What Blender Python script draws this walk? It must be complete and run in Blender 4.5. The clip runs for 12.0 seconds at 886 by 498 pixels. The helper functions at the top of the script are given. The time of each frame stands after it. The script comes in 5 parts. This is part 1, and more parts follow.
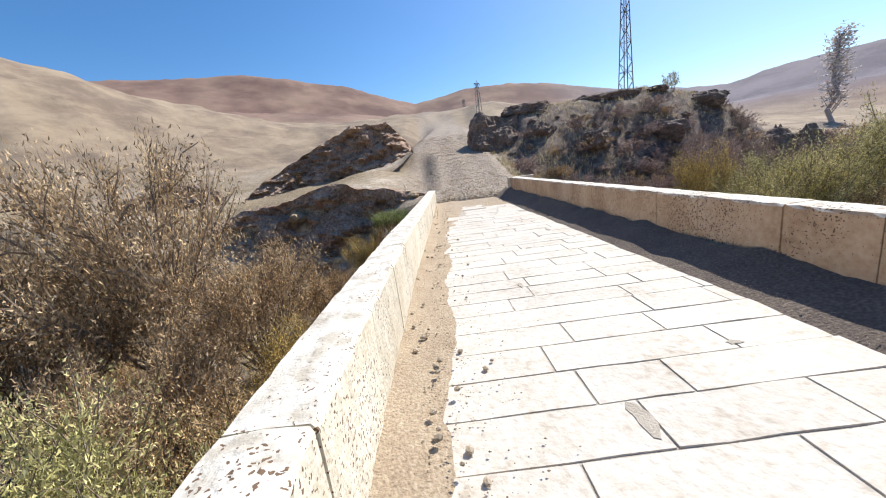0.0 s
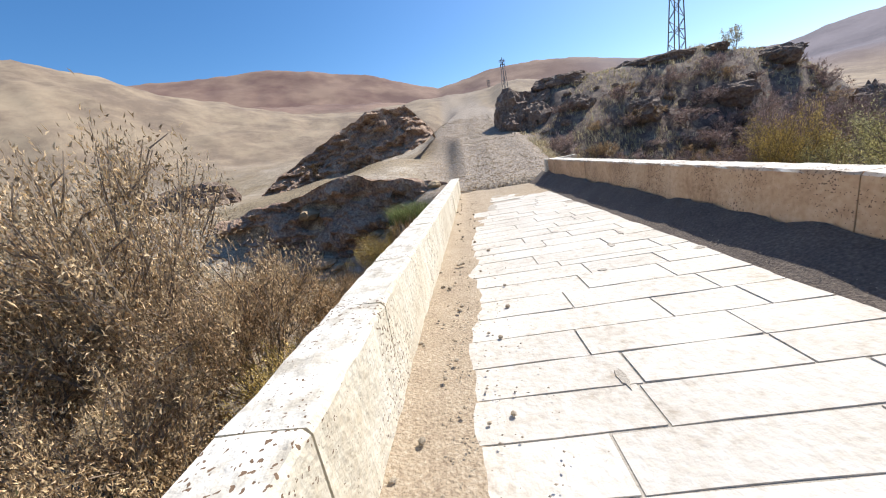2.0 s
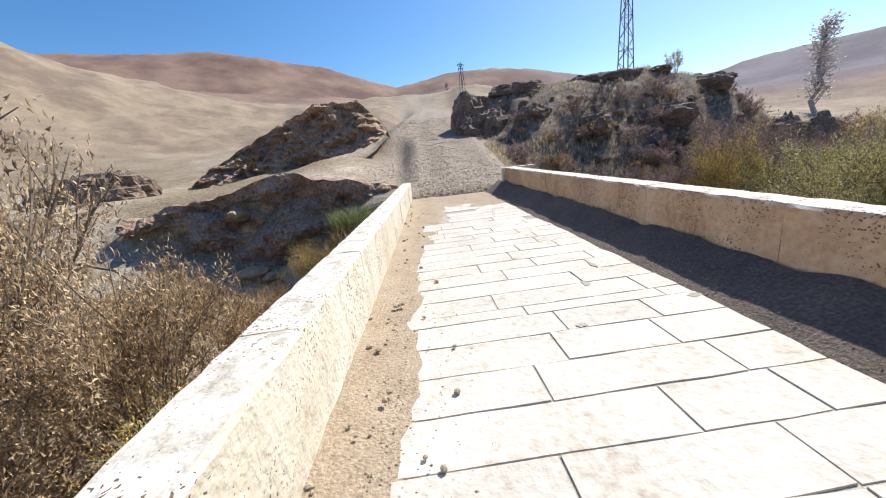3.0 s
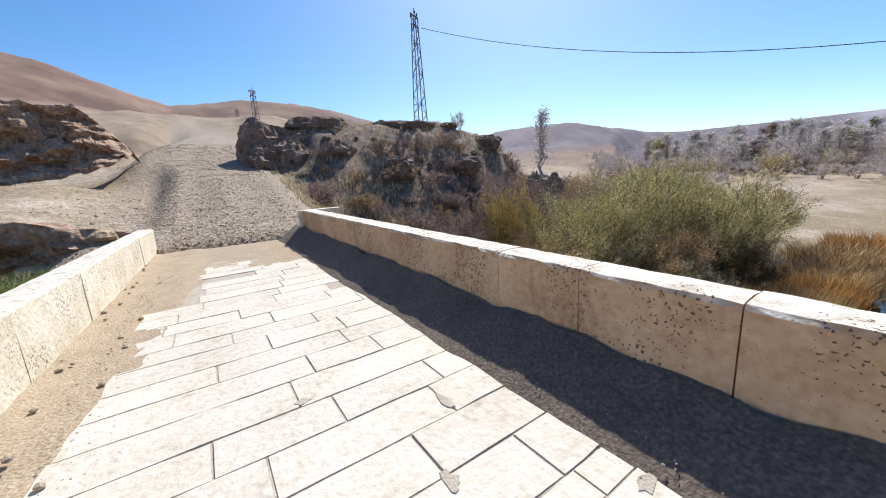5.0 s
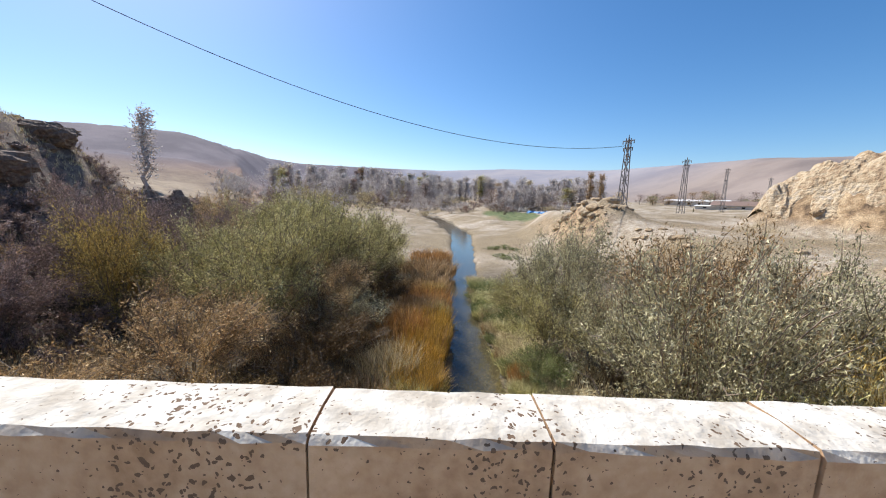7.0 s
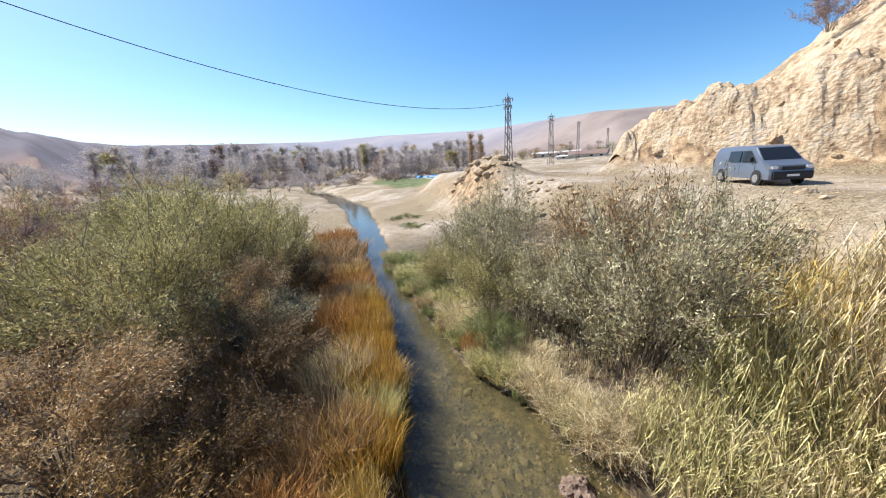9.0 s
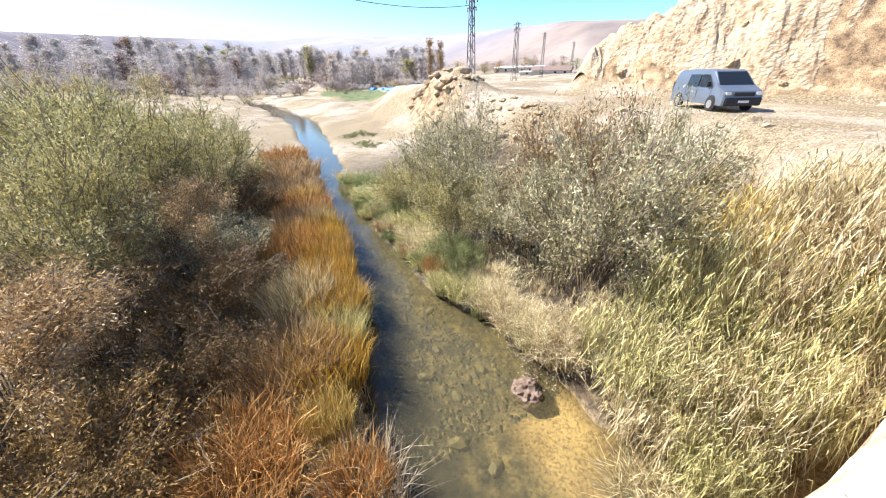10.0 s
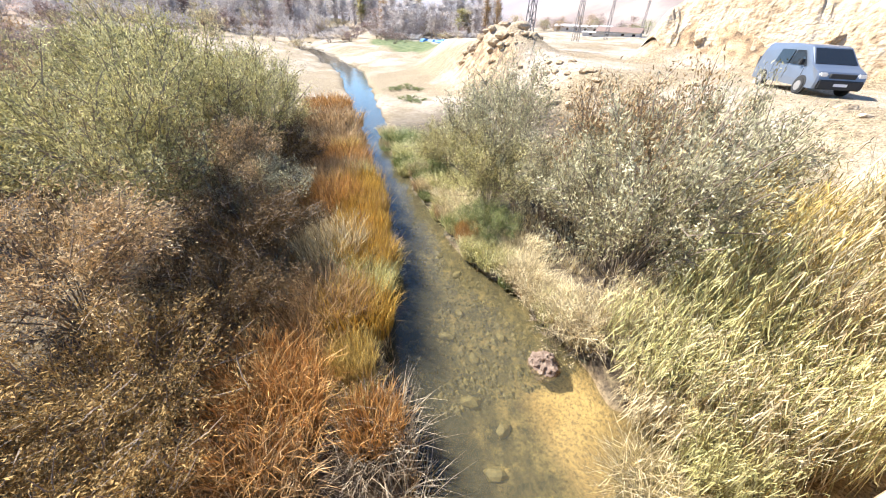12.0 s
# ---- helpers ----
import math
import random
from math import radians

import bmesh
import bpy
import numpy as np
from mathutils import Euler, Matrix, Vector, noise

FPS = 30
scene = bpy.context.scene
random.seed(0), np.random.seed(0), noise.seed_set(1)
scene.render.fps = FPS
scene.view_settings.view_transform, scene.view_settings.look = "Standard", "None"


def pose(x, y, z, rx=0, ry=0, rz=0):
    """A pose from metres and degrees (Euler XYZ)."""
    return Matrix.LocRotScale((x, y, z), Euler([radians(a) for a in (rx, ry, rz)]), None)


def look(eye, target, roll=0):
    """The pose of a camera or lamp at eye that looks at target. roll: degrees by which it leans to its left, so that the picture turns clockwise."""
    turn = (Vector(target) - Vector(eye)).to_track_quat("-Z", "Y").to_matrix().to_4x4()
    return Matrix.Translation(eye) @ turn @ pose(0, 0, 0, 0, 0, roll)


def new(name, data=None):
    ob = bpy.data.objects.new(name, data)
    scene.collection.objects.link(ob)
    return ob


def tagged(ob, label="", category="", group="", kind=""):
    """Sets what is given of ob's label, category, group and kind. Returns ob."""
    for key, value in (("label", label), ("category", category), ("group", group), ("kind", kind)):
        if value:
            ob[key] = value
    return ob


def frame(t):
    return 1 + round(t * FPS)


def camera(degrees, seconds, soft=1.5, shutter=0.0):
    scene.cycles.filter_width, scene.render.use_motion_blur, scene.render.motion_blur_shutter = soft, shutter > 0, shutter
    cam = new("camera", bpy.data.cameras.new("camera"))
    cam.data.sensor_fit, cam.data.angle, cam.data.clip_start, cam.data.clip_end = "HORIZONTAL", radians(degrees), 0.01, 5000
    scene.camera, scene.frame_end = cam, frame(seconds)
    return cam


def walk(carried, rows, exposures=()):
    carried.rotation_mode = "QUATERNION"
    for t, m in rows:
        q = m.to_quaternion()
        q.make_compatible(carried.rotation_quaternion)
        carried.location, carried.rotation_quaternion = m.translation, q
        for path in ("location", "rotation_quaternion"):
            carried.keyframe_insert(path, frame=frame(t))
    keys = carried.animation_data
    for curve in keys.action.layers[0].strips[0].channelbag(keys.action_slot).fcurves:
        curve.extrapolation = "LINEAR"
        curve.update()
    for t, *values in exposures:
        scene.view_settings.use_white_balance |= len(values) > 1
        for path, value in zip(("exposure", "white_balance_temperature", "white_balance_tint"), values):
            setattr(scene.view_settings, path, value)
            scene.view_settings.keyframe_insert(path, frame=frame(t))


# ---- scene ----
cam = camera(104.0, 12.0, soft=1.1)
walk(cam, [
    (0.0, pose(0.00, 0.00, 1.50, 77.4, 7.3, -1.6)),
    (0.5, pose(0.00, 0.54, 1.50, 75.3, 9.2, -12.0)),
    (1.0, pose(0.00, 1.10, 1.47, 74.8, 14.6, -2.7)),
    (1.5, pose(0.01, 1.65, 1.46, 75.8, 9.9, 4.9)),
    (2.0, pose(0.12, 2.20, 1.46, 75.8, 9.9, 2.6)),
    (2.5, pose(0.21, 2.76, 1.52, 76.0, 11.4, 10.0)),
    (3.0, pose(0.29, 3.37, 1.51, 75.0, 6.6, -4.4)),
    (5.0, pose(1.13, 5.54, 1.52, 78.5, 3.2, -34.7)),
    (5.5, pose(1.37, 6.04, 1.52, 80.8, -0.6, -58.9)),
    (6.0, pose(1.71, 6.51, 1.54, 86.8, 1.1, -75.5)),
    (6.5, pose(1.95, 7.03, 1.61, 83.0, -3.1, -84.8)),
    (8.5, pose(3.26, 8.36, 1.67, 79.8, 5.9, -105.1)),
    (9.0, pose(3.41, 8.62, 1.68, 76.2, 3.3, -109.5)),
    (9.5, pose(3.51, 8.71, 1.65, 71.2, 2.5, -118.5)),
    (10.0, pose(3.63, 8.65, 1.65, 63.2, 0.9, -116.0)),
    (10.5, pose(3.655, 8.60, 1.65, 57.7, -2.3, -113.1)),
    (11.0, pose(3.655, 8.58, 1.65, 56.8, -0.3, -118.2)),
    (11.5, pose(3.655, 8.64, 1.65, 57.0, -3.4, -111.6)),
    (12.0, pose(3.655, 8.70, 1.65, 57.2, -2.4, -108.3)),
], exposures=[(0.0, 0.48), (3.0, 0.48), (5.0, 0.44), (6.0, 0.33), (6.5, 0.3), (8.5, 0.65), (9.6, 0.88), (10.3, 1.42), (12.0, 1.47)])

# ---- world and sun ----
SUN_AZ, SUN_EL = 47.0, 47.0
world = bpy.data.worlds.new("world")
scene.world = world
world.use_nodes = True
wn, wl = world.node_tree.nodes, world.node_tree.links
wn.clear()
sky = wn.new("ShaderNodeTexSky")
sky.sky_type = "NISHITA"
sky.sun_disc = False
sky.sun_elevation = radians(SUN_EL)
sky.sun_rotation = radians(SUN_AZ)
sky.altitude = 900
sky.air_density = 1.0
sky.dust_density = 1.3
sky.ozone_density = 3.5
bg = wn.new("ShaderNodeBackground")
bg.inputs[1].default_value = 0.122
wo = wn.new("ShaderNodeOutputWorld")
deep = wn.new("ShaderNodeHueSaturation")
deep.inputs["Saturation"].default_value = 1.25
wl.new(sky.outputs[0], deep.inputs["Color"])
wl.new(deep.outputs[0], bg.inputs[0])
wl.new(bg.outputs[0], wo.inputs[0])
sun_data = bpy.data.lights.new("sun", "SUN")
sun_data.energy = 5.0
sun_data.angle = radians(0.5)
sun_data.color = (1.0, 0.95, 0.87)
sun = new("sun", sun_data)
SUN_WAY = Vector((math.sin(radians(SUN_AZ)) * math.cos(radians(SUN_EL)), math.cos(radians(SUN_AZ)) * math.cos(radians(SUN_EL)), math.sin(radians(SUN_EL))))
sun.matrix_basis = look(SUN_WAY * 60, (0, 0, 0))

# ---- materials ----


def material(name, colors, scale=3.0, detail=0.5, rough=0.9, bump=0.3, bump_scale=30.0, fine=None, metallic=0.0, random_tint=0.0, island=False, coords="Object", translucent=0.0, stops=(0.3, 0.7), depth=0.02):
    """Two-scale noise colour over a ramp, with bump; random_tint varies value from object to object or piece to piece."""
    m = bpy.data.materials.new(name)
    m.use_nodes = True
    n, l = m.node_tree.nodes, m.node_tree.links
    b = n["Principled BSDF"]
    b.inputs["Roughness"].default_value = rough
    b.inputs["Metallic"].default_value = metallic
    tc = n.new("ShaderNodeTexCoord")
    if coords == "World":
        src = n.new("ShaderNodeNewGeometry").outputs["Position"]
    else:
        src = tc.outputs[coords]
    no = n.new("ShaderNodeTexNoise")
    no.inputs["Scale"].default_value = scale
    no.inputs["Detail"].default_value = 6
    no.inputs["Roughness"].default_value = 0.62
    l.new(src, no.inputs["Vector"])
    f2 = n.new("ShaderNodeTexNoise")
    f2.inputs["Scale"].default_value = fine or scale * 9
    f2.inputs["Detail"].default_value = 4
    l.new(src, f2.inputs["Vector"])
    mx = n.new("ShaderNodeMath")
    mx.operation = "MULTIPLY_ADD"
    mx.inputs[1].default_value = detail
    l.new(f2.outputs["Fac"], mx.inputs[0])
    sc = n.new("ShaderNodeMath")
    sc.operation = "MULTIPLY"
    sc.inputs[1].default_value = 1 - detail
    l.new(no.outputs["Fac"], sc.inputs[0])
    l.new(sc.outputs[0], mx.inputs[2])
    ra = n.new("ShaderNodeValToRGB")
    el = ra.color_ramp.elements
    while len(el) < len(colors):
        el.new(0.5)
    for i, c in enumerate(colors):
        el[i].position = stops[0] + (stops[1] - stops[0]) * i / max(1, len(colors) - 1)
        el[i].color = (*c, 1)
    l.new(mx.outputs[0], ra.inputs[0])
    out = ra.outputs[0]
    if random_tint:
        hs = n.new("ShaderNodeHueSaturation")
        rnd = n.new("ShaderNodeNewGeometry").outputs["Random Per Island"] if island else n.new("ShaderNodeObjectInfo").outputs["Random"]
        mr = n.new("ShaderNodeMapRange")
        mr.inputs["To Min"].default_value = 1 - random_tint
        mr.inputs["To Max"].default_value = 1 + random_tint
        l.new(rnd, mr.inputs["Value"])
        l.new(mr.outputs[0], hs.inputs["Value"])
        l.new(out, hs.inputs["Color"])
        out = hs.outputs[0]
    l.new(out, b.inputs["Base Color"])
    if bump:
        bn = n.new("ShaderNodeTexNoise")
        bn.inputs["Scale"].default_value = bump_scale
        bn.inputs["Detail"].default_value = 5
        l.new(src, bn.inputs["Vector"])
        bu = n.new("ShaderNodeBump")
        bu.inputs["Strength"].default_value = bump
        bu.inputs["Distance"].default_value = depth
        l.new(bn.outputs["Fac"], bu.inputs["Height"])
        l.new(bu.outputs[0], b.inputs["Normal"])
    if translucent:
        tr = n.new("ShaderNodeBsdfTranslucent")
        l.new(out, tr.inputs["Color"])
        ms = n.new("ShaderNodeMixShader")
        ms.inputs[0].default_value = translucent
        l.new(b.outputs[0], ms.inputs[1])
        l.new(tr.outputs[0], ms.inputs[2])
        l.new(ms.outputs[0], n["Material Output"].inputs["Surface"])
    return m


M_LIME = material("pale_limestone", [(0.50, 0.42, 0.30), (0.62, 0.55, 0.43), (0.70, 0.64, 0.53)], 2.2, 0.45, 0.85, 0.5, 26, random_tint=0.05, stops=(0.32, 0.62))
def stone_material(name, side, top, pits, pit_scale):
    """Limestone, paler on faces that turn upwards, with voids of two sizes."""
    m = material(name, side, 1.7, 0.4, 0.88, 0, random_tint=0.08, stops=(0.32, 0.66), coords="World")
    n, l = m.node_tree.nodes, m.node_tree.links
    b = n["Principled BSDF"]
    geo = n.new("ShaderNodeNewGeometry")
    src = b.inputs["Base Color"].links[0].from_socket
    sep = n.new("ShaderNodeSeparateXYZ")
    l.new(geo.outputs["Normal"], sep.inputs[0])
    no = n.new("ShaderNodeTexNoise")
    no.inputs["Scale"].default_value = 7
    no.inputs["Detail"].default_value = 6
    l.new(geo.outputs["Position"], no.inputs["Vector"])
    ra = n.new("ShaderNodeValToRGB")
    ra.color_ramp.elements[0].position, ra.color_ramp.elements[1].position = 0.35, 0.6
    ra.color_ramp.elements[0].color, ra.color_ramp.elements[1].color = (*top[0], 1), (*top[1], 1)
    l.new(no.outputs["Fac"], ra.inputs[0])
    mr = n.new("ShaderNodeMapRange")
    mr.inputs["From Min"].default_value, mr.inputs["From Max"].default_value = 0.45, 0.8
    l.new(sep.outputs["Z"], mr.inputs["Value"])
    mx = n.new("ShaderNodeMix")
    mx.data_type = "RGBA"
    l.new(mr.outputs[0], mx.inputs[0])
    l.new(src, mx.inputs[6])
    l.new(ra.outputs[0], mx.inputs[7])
    vo = n.new("ShaderNodeTexVoronoi")
    vo.inputs["Scale"].default_value = pit_scale
    warp = n.new("ShaderNodeMix")
    warp.data_type = "RGBA"
    warp.inputs[0].default_value = 0.06
    l.new(geo.outputs["Position"], warp.inputs[6])
    n2 = n.new("ShaderNodeTexNoise")
    n2.inputs["Scale"].default_value = 22
    l.new(geo.outputs["Position"], n2.inputs["Vector"])
    l.new(n2.outputs["Color"], warp.inputs[7])
    l.new(warp.outputs[2], vo.inputs["Vector"])
    patch = n.new("ShaderNodeTexNoise")
    patch.inputs["Scale"].default_value = 1.6
    l.new(geo.outputs["Position"], patch.inputs["Vector"])
    thr = n.new("ShaderNodeMapRange")
    thr.inputs["From Min"].default_value, thr.inputs["From Max"].default_value = 0.40, 0.62
    thr.inputs["To Min"].default_value, thr.inputs["To Max"].default_value = 0.09, 0.09 + pits
    l.new(patch.outputs["Fac"], thr.inputs["Value"])
    lt = n.new("ShaderNodeMath")
    lt.operation = "LESS_THAN"
    l.new(vo.outputs["Distance"], lt.inputs[0])
    l.new(thr.outputs[0], lt.inputs[1])
    mp = n.new("ShaderNodeMix")
    mp.data_type = "RGBA"
    mp.inputs[7].default_value = (0.16, 0.10, 0.06, 1)
    l.new(lt.outputs[0], mp.inputs[0])
    l.new(mx.outputs[2], mp.inputs[6])
    l.new(mp.outputs[2], b.inputs["Base Color"])
    hs = n.new("ShaderNodeMath")
    hs.operation = "MULTIPLY_ADD"
    hs.inputs[1].default_value = -1.4
    l.new(lt.outputs[0], hs.inputs[0])
    n3 = n.new("ShaderNodeTexNoise")
    n3.inputs["Scale"].default_value = 24
    n3.inputs["Detail"].default_value = 6
    l.new(geo.outputs["Position"], n3.inputs["Vector"])
    l.new(n3.outputs["Fac"], hs.inputs[2])
    bu = n.new("ShaderNodeBump")
    bu.inputs["Strength"].default_value, bu.inputs["Distance"].default_value = 0.7, 0.02
    l.new(hs.outputs[0], bu.inputs["Height"])
    l.new(bu.outputs[0], b.inputs["Normal"])
    return m


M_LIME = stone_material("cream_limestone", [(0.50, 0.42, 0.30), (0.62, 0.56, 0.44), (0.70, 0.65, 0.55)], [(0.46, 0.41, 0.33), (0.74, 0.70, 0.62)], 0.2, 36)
M_LIMETAN = stone_material("tan_sided_limestone", [(0.34, 0.20, 0.105), (0.52, 0.34, 0.20), (0.63, 0.45, 0.29)], [(0.48, 0.42, 0.34), (0.76, 0.71, 0.62)], 0.26, 34)
M_SLAB = material("worn_paving_limestone", [(0.36, 0.30, 0.23), (0.53, 0.48, 0.41), (0.60, 0.56, 0.50)], 1.6, 0.5, 0.75, 0.6, 22, random_tint=0.06, stops=(0.3, 0.6), coords="World")
M_MORTAR = material("joint_mortar", [(0.30, 0.26, 0.21), (0.50, 0.45, 0.38)], 6, 0.5, 0.95, 0.6, 60)
M_GRAVEL = material("sandy_gravel", [(0.22, 0.16, 0.11), (0.37, 0.29, 0.20), (0.48, 0.40, 0.30)], 3, 0.7, 0.95, 0.9, 55, fine=45, coords="World")
# drifted soil, partly darker itself, with the parapet's shadow put into its colour
M_SHADE_SOIL = material("drifted_shade_soil", [(0.07, 0.055, 0.045), (0.13, 0.10, 0.08), (0.22, 0.175, 0.135)], 3, 0.7, 0.95, 0.7, 45, fine=40, coords="World")
M_PEBBLE = material("pebble", [(0.26, 0.21, 0.15), (0.48, 0.40, 0.30)], 8, 0.4, 0.9, 0.4, 40, random_tint=0.3)
M_ROCK = material("dark_weathered_rock", [(0.08, 0.055, 0.045), (0.20, 0.14, 0.105), (0.36, 0.29, 0.22)], 0.8, 0.5, 0.95, 1.0, 5, coords="World", depth=0.15)
M_TANROCK = material("tan_rock", [(0.22, 0.15, 0.09), (0.42, 0.31, 0.19), (0.55, 0.45, 0.32)], 0.5, 0.5, 0.95, 1.0, 4, coords="World", depth=0.2)
M_BEDSTONE = material("algae_brown_stone", [(0.045, 0.04, 0.02), (0.10, 0.085, 0.04), (0.19, 0.15, 0.075)], 3, 0.5, 0.6, 0.3, 30, random_tint=0.4, island=True)
M_STEEL = material("galvanised_steel", [(0.16, 0.15, 0.15), (0.28, 0.26, 0.25)], 4, 0.5, 0.6, 0.1, 30, metallic=0.3)
M_CABLE = material("cable_black", [(0.03, 0.03, 0.03), (0.05, 0.05, 0.05)], 4, 0.5, 0.7, 0)
M_BARK = material("grey_brown_bark", [(0.16, 0.12, 0.09), (0.30, 0.24, 0.18)], 9, 0.5, 0.95, 0.6, 60)
LEAF_COLORS = {
    "olive": [(0.23, 0.21, 0.08), (0.48, 0.43, 0.19), (0.68, 0.61, 0.35)],
    "grey_green": [(0.23, 0.21, 0.115), (0.45, 0.415, 0.25), (0.66, 0.61, 0.42)],
    "brown": [(0.20, 0.12, 0.06), (0.39, 0.26, 0.13), (0.57, 0.42, 0.24)],
    "golden": [(0.28, 0.18, 0.08), (0.50, 0.35, 0.18), (0.68, 0.53, 0.31)],
    "russet": [(0.24, 0.11, 0.035), (0.44, 0.24, 0.08), (0.58, 0.38, 0.17)],
    "yellow": [(0.31, 0.21, 0.06), (0.50, 0.37, 0.12), (0.66, 0.53, 0.24)],
    "lawn": [(0.07, 0.15, 0.02), (0.14, 0.26, 0.04), (0.22, 0.36, 0.07)],
    "amber": [(0.26, 0.15, 0.03), (0.52, 0.33, 0.07), (0.70, 0.50, 0.15)],
    "straw": [(0.33, 0.25, 0.13), (0.57, 0.47, 0.28), (0.72, 0.67, 0.47)],
    "reed": [(0.26, 0.26, 0.09), (0.50, 0.46, 0.21), (0.71, 0.64, 0.35)],
    "green": [(0.10, 0.13, 0.04), (0.23, 0.26, 0.10), (0.40, 0.41, 0.19)],
    "umber": [(0.10, 0.065, 0.023), (0.29, 0.19, 0.07), (0.49, 0.33, 0.13)],
    "rosy": [(0.27, 0.18, 0.10), (0.51, 0.37, 0.215), (0.70, 0.55, 0.35)],
    # brown leaves with the shadow of taller shrubs darkened into the colour
    "dark": [(0.05, 0.03, 0.012), (0.125, 0.078, 0.033), (0.26, 0.17, 0.07)],
    "purple": [(0.17, 0.12, 0.11), (0.31, 0.22, 0.19), (0.45, 0.34, 0.30)],
    "dead": [(0.16, 0.12, 0.08), (0.37, 0.30, 0.21), (0.56, 0.48, 0.36)],
    # far foliage, with the haze of distance lightened into the colour
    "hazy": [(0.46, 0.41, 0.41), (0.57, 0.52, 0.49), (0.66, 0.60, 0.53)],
}
M_LEAF = {k: material("foliage_" + k, v, 3.4, 0.3, 0.7, 0, stops=(0.36, 0.64), random_tint=0.25 if k == "hazy" else 0.62, island=True, translucent=0.2) for k, v in LEAF_COLORS.items()}
for leaf_material in M_LEAF.values():
    leaf_material.node_tree.nodes["Principled BSDF"].inputs["Specular IOR Level"].default_value = 0.25
# bark of far trees, paled by haze put into the colour
M_HAZEBARK = material("haze_grey_bark", [(0.30, 0.26, 0.25), (0.40, 0.36, 0.34)], 3, 0.5, 0.95, 0)

# ---- mesh helpers ----


def mesh_of(name, verts, faces, mat, smooth=False):
    me = bpy.data.meshes.new(name)
    verts = np.asarray(verts, dtype=np.float32)
    faces = np.asarray(faces, dtype=np.int32)
    k = faces.shape[1]
    me.vertices.add(len(verts))
    me.vertices.foreach_set("co", verts.ravel())
    me.loops.add(faces.size)
    me.loops.foreach_set("vertex_index", faces.ravel())
    me.polygons.add(len(faces))
    me.polygons.foreach_set("loop_start", np.arange(0, faces.size, k, dtype=np.int32))
    me.polygons.foreach_set("use_smooth", np.full(len(faces), smooth))
    me.update(calc_edges=True)
    me.validate()
    for mm in mat if isinstance(mat, (list, tuple)) else [mat]:
        me.materials.append(mm)
    return me


def part(name, data, mat, parent, label="", at=None):
    """Links a bmesh or a mesh as one object under a thing or part."""
    if isinstance(data, bmesh.types.BMesh):
        me = bpy.data.meshes.new(name)
        data.to_mesh(me)
        data.free()
        me.materials.append(mat)
    else:
        me = data
    ob = new(name, me)
    ob.parent = parent
    if at is not None:
        ob.matrix_basis = at
    if label:
        tagged(ob, label=label)
    return ob


def thing(name, x, y, z, label, category, rz=0.0, group=""):
    ob = new(name)
    ob.empty_display_size = 0.2
    ob.matrix_basis = pose(x, y, z, 0, 0, rz)
    return tagged(ob, label=label, category=category, group=group)


def box(bm, x0, x1, y0, y1, z0, z1):
    r = bmesh.ops.create_cube(bm, size=1.0)
    bmesh.ops.transform(bm, matrix=Matrix.Translation(((x0 + x1) / 2, (y0 + y1) / 2, (z0 + z1) / 2)) @ Matrix.Diagonal((x1 - x0, y1 - y0, z1 - z0, 1)), verts=r["verts"])
    return r["verts"]


def bar(bm, a, b, w):
    """A square bar from a to b."""
    a, b = Vector(a), Vector(b)
    r = bmesh.ops.create_cube(bm, size=1.0)
    q = (b - a).to_track_quat("Z", "Y").to_matrix().to_4x4()
    bmesh.ops.transform(bm, matrix=Matrix.Translation((a + b) / 2) @ q @ Matrix.Diagonal((w, w, (b - a).length, 1)), verts=r["verts"])


# ---- ground ----


def sm(a, b, v):
    t = np.clip((v - a) / (b - a), 0, 1)
    return t * t * (3 - 2 * t)


_perm = np.random.RandomState(5).rand(256, 256)


def vnoise(x, y, s):
    """Smooth value noise in 0..1 with cells of s metres."""
    u, v = x / s, y / s
    i, j = np.floor(u).astype(int), np.floor(v).astype(int)
    a, b = u - i, v - j
    a, b = a * a * (3 - 2 * a), b * b * (3 - 2 * b)
    p = lambda p0, q0: _perm[p0 % 256, q0 % 256]
    return (p(i, j) * (1 - a) + p(i + 1, j) * a) * (1 - b) + (p(i, j + 1) * (1 - a) + p(i + 1, j + 1) * a) * b


def fbm(x, y, s, k=4):
    t, w = 0, 0
    for o in range(k):
        t = t + vnoise(x + 31.7 * o, y + 17.3 * o, s / 2 ** o) / 2 ** o
        w += 1 / 2 ** o
    return t / w - 0.5


def ramp(v, xs, ys):
    return np.interp(v, xs, ys)


def stream_y(x):
    return ramp(x, [-60, -20, 0, 5, 9, 13, 17, 23, 32, 60, 110, 200], [12, 8, 6, 5.7, 6.2, 6.1, 5.9, 6.2, 5.0, 3.6, 9, 14])


def stream_w(x):
    return ramp(x, [-20, 3, 5, 8, 12, 17, 23, 60, 120], [1.6, 2.4, 1.9, 2.2, 1.2, 0.85, 0.9, 1.7, 2.5])


WATER_Z = -4.4


AZ_FAR = [-180, -100, -60, -42, -35, -27, -20, -12, -6, -1.6, 2, 6, 13, 21, 30, 36, 40, 43, 48, 54, 60, 64, 68, 90, 100, 115, 132, 143, 155, 180]
EL_FAR = [3, 5, 12, 14.9, 15.5, 15.9, 15.4, 14.2, 12.3, 10.7, 11.2, 11.8, 11.6, 10.1, 7.6, 6.5, 6.1, 6.7, 7.0, 7.1, 5.6, 4.6, 4.2, 4.2, 4.7, 4.7, 5.9, 5.6, 5, 3]


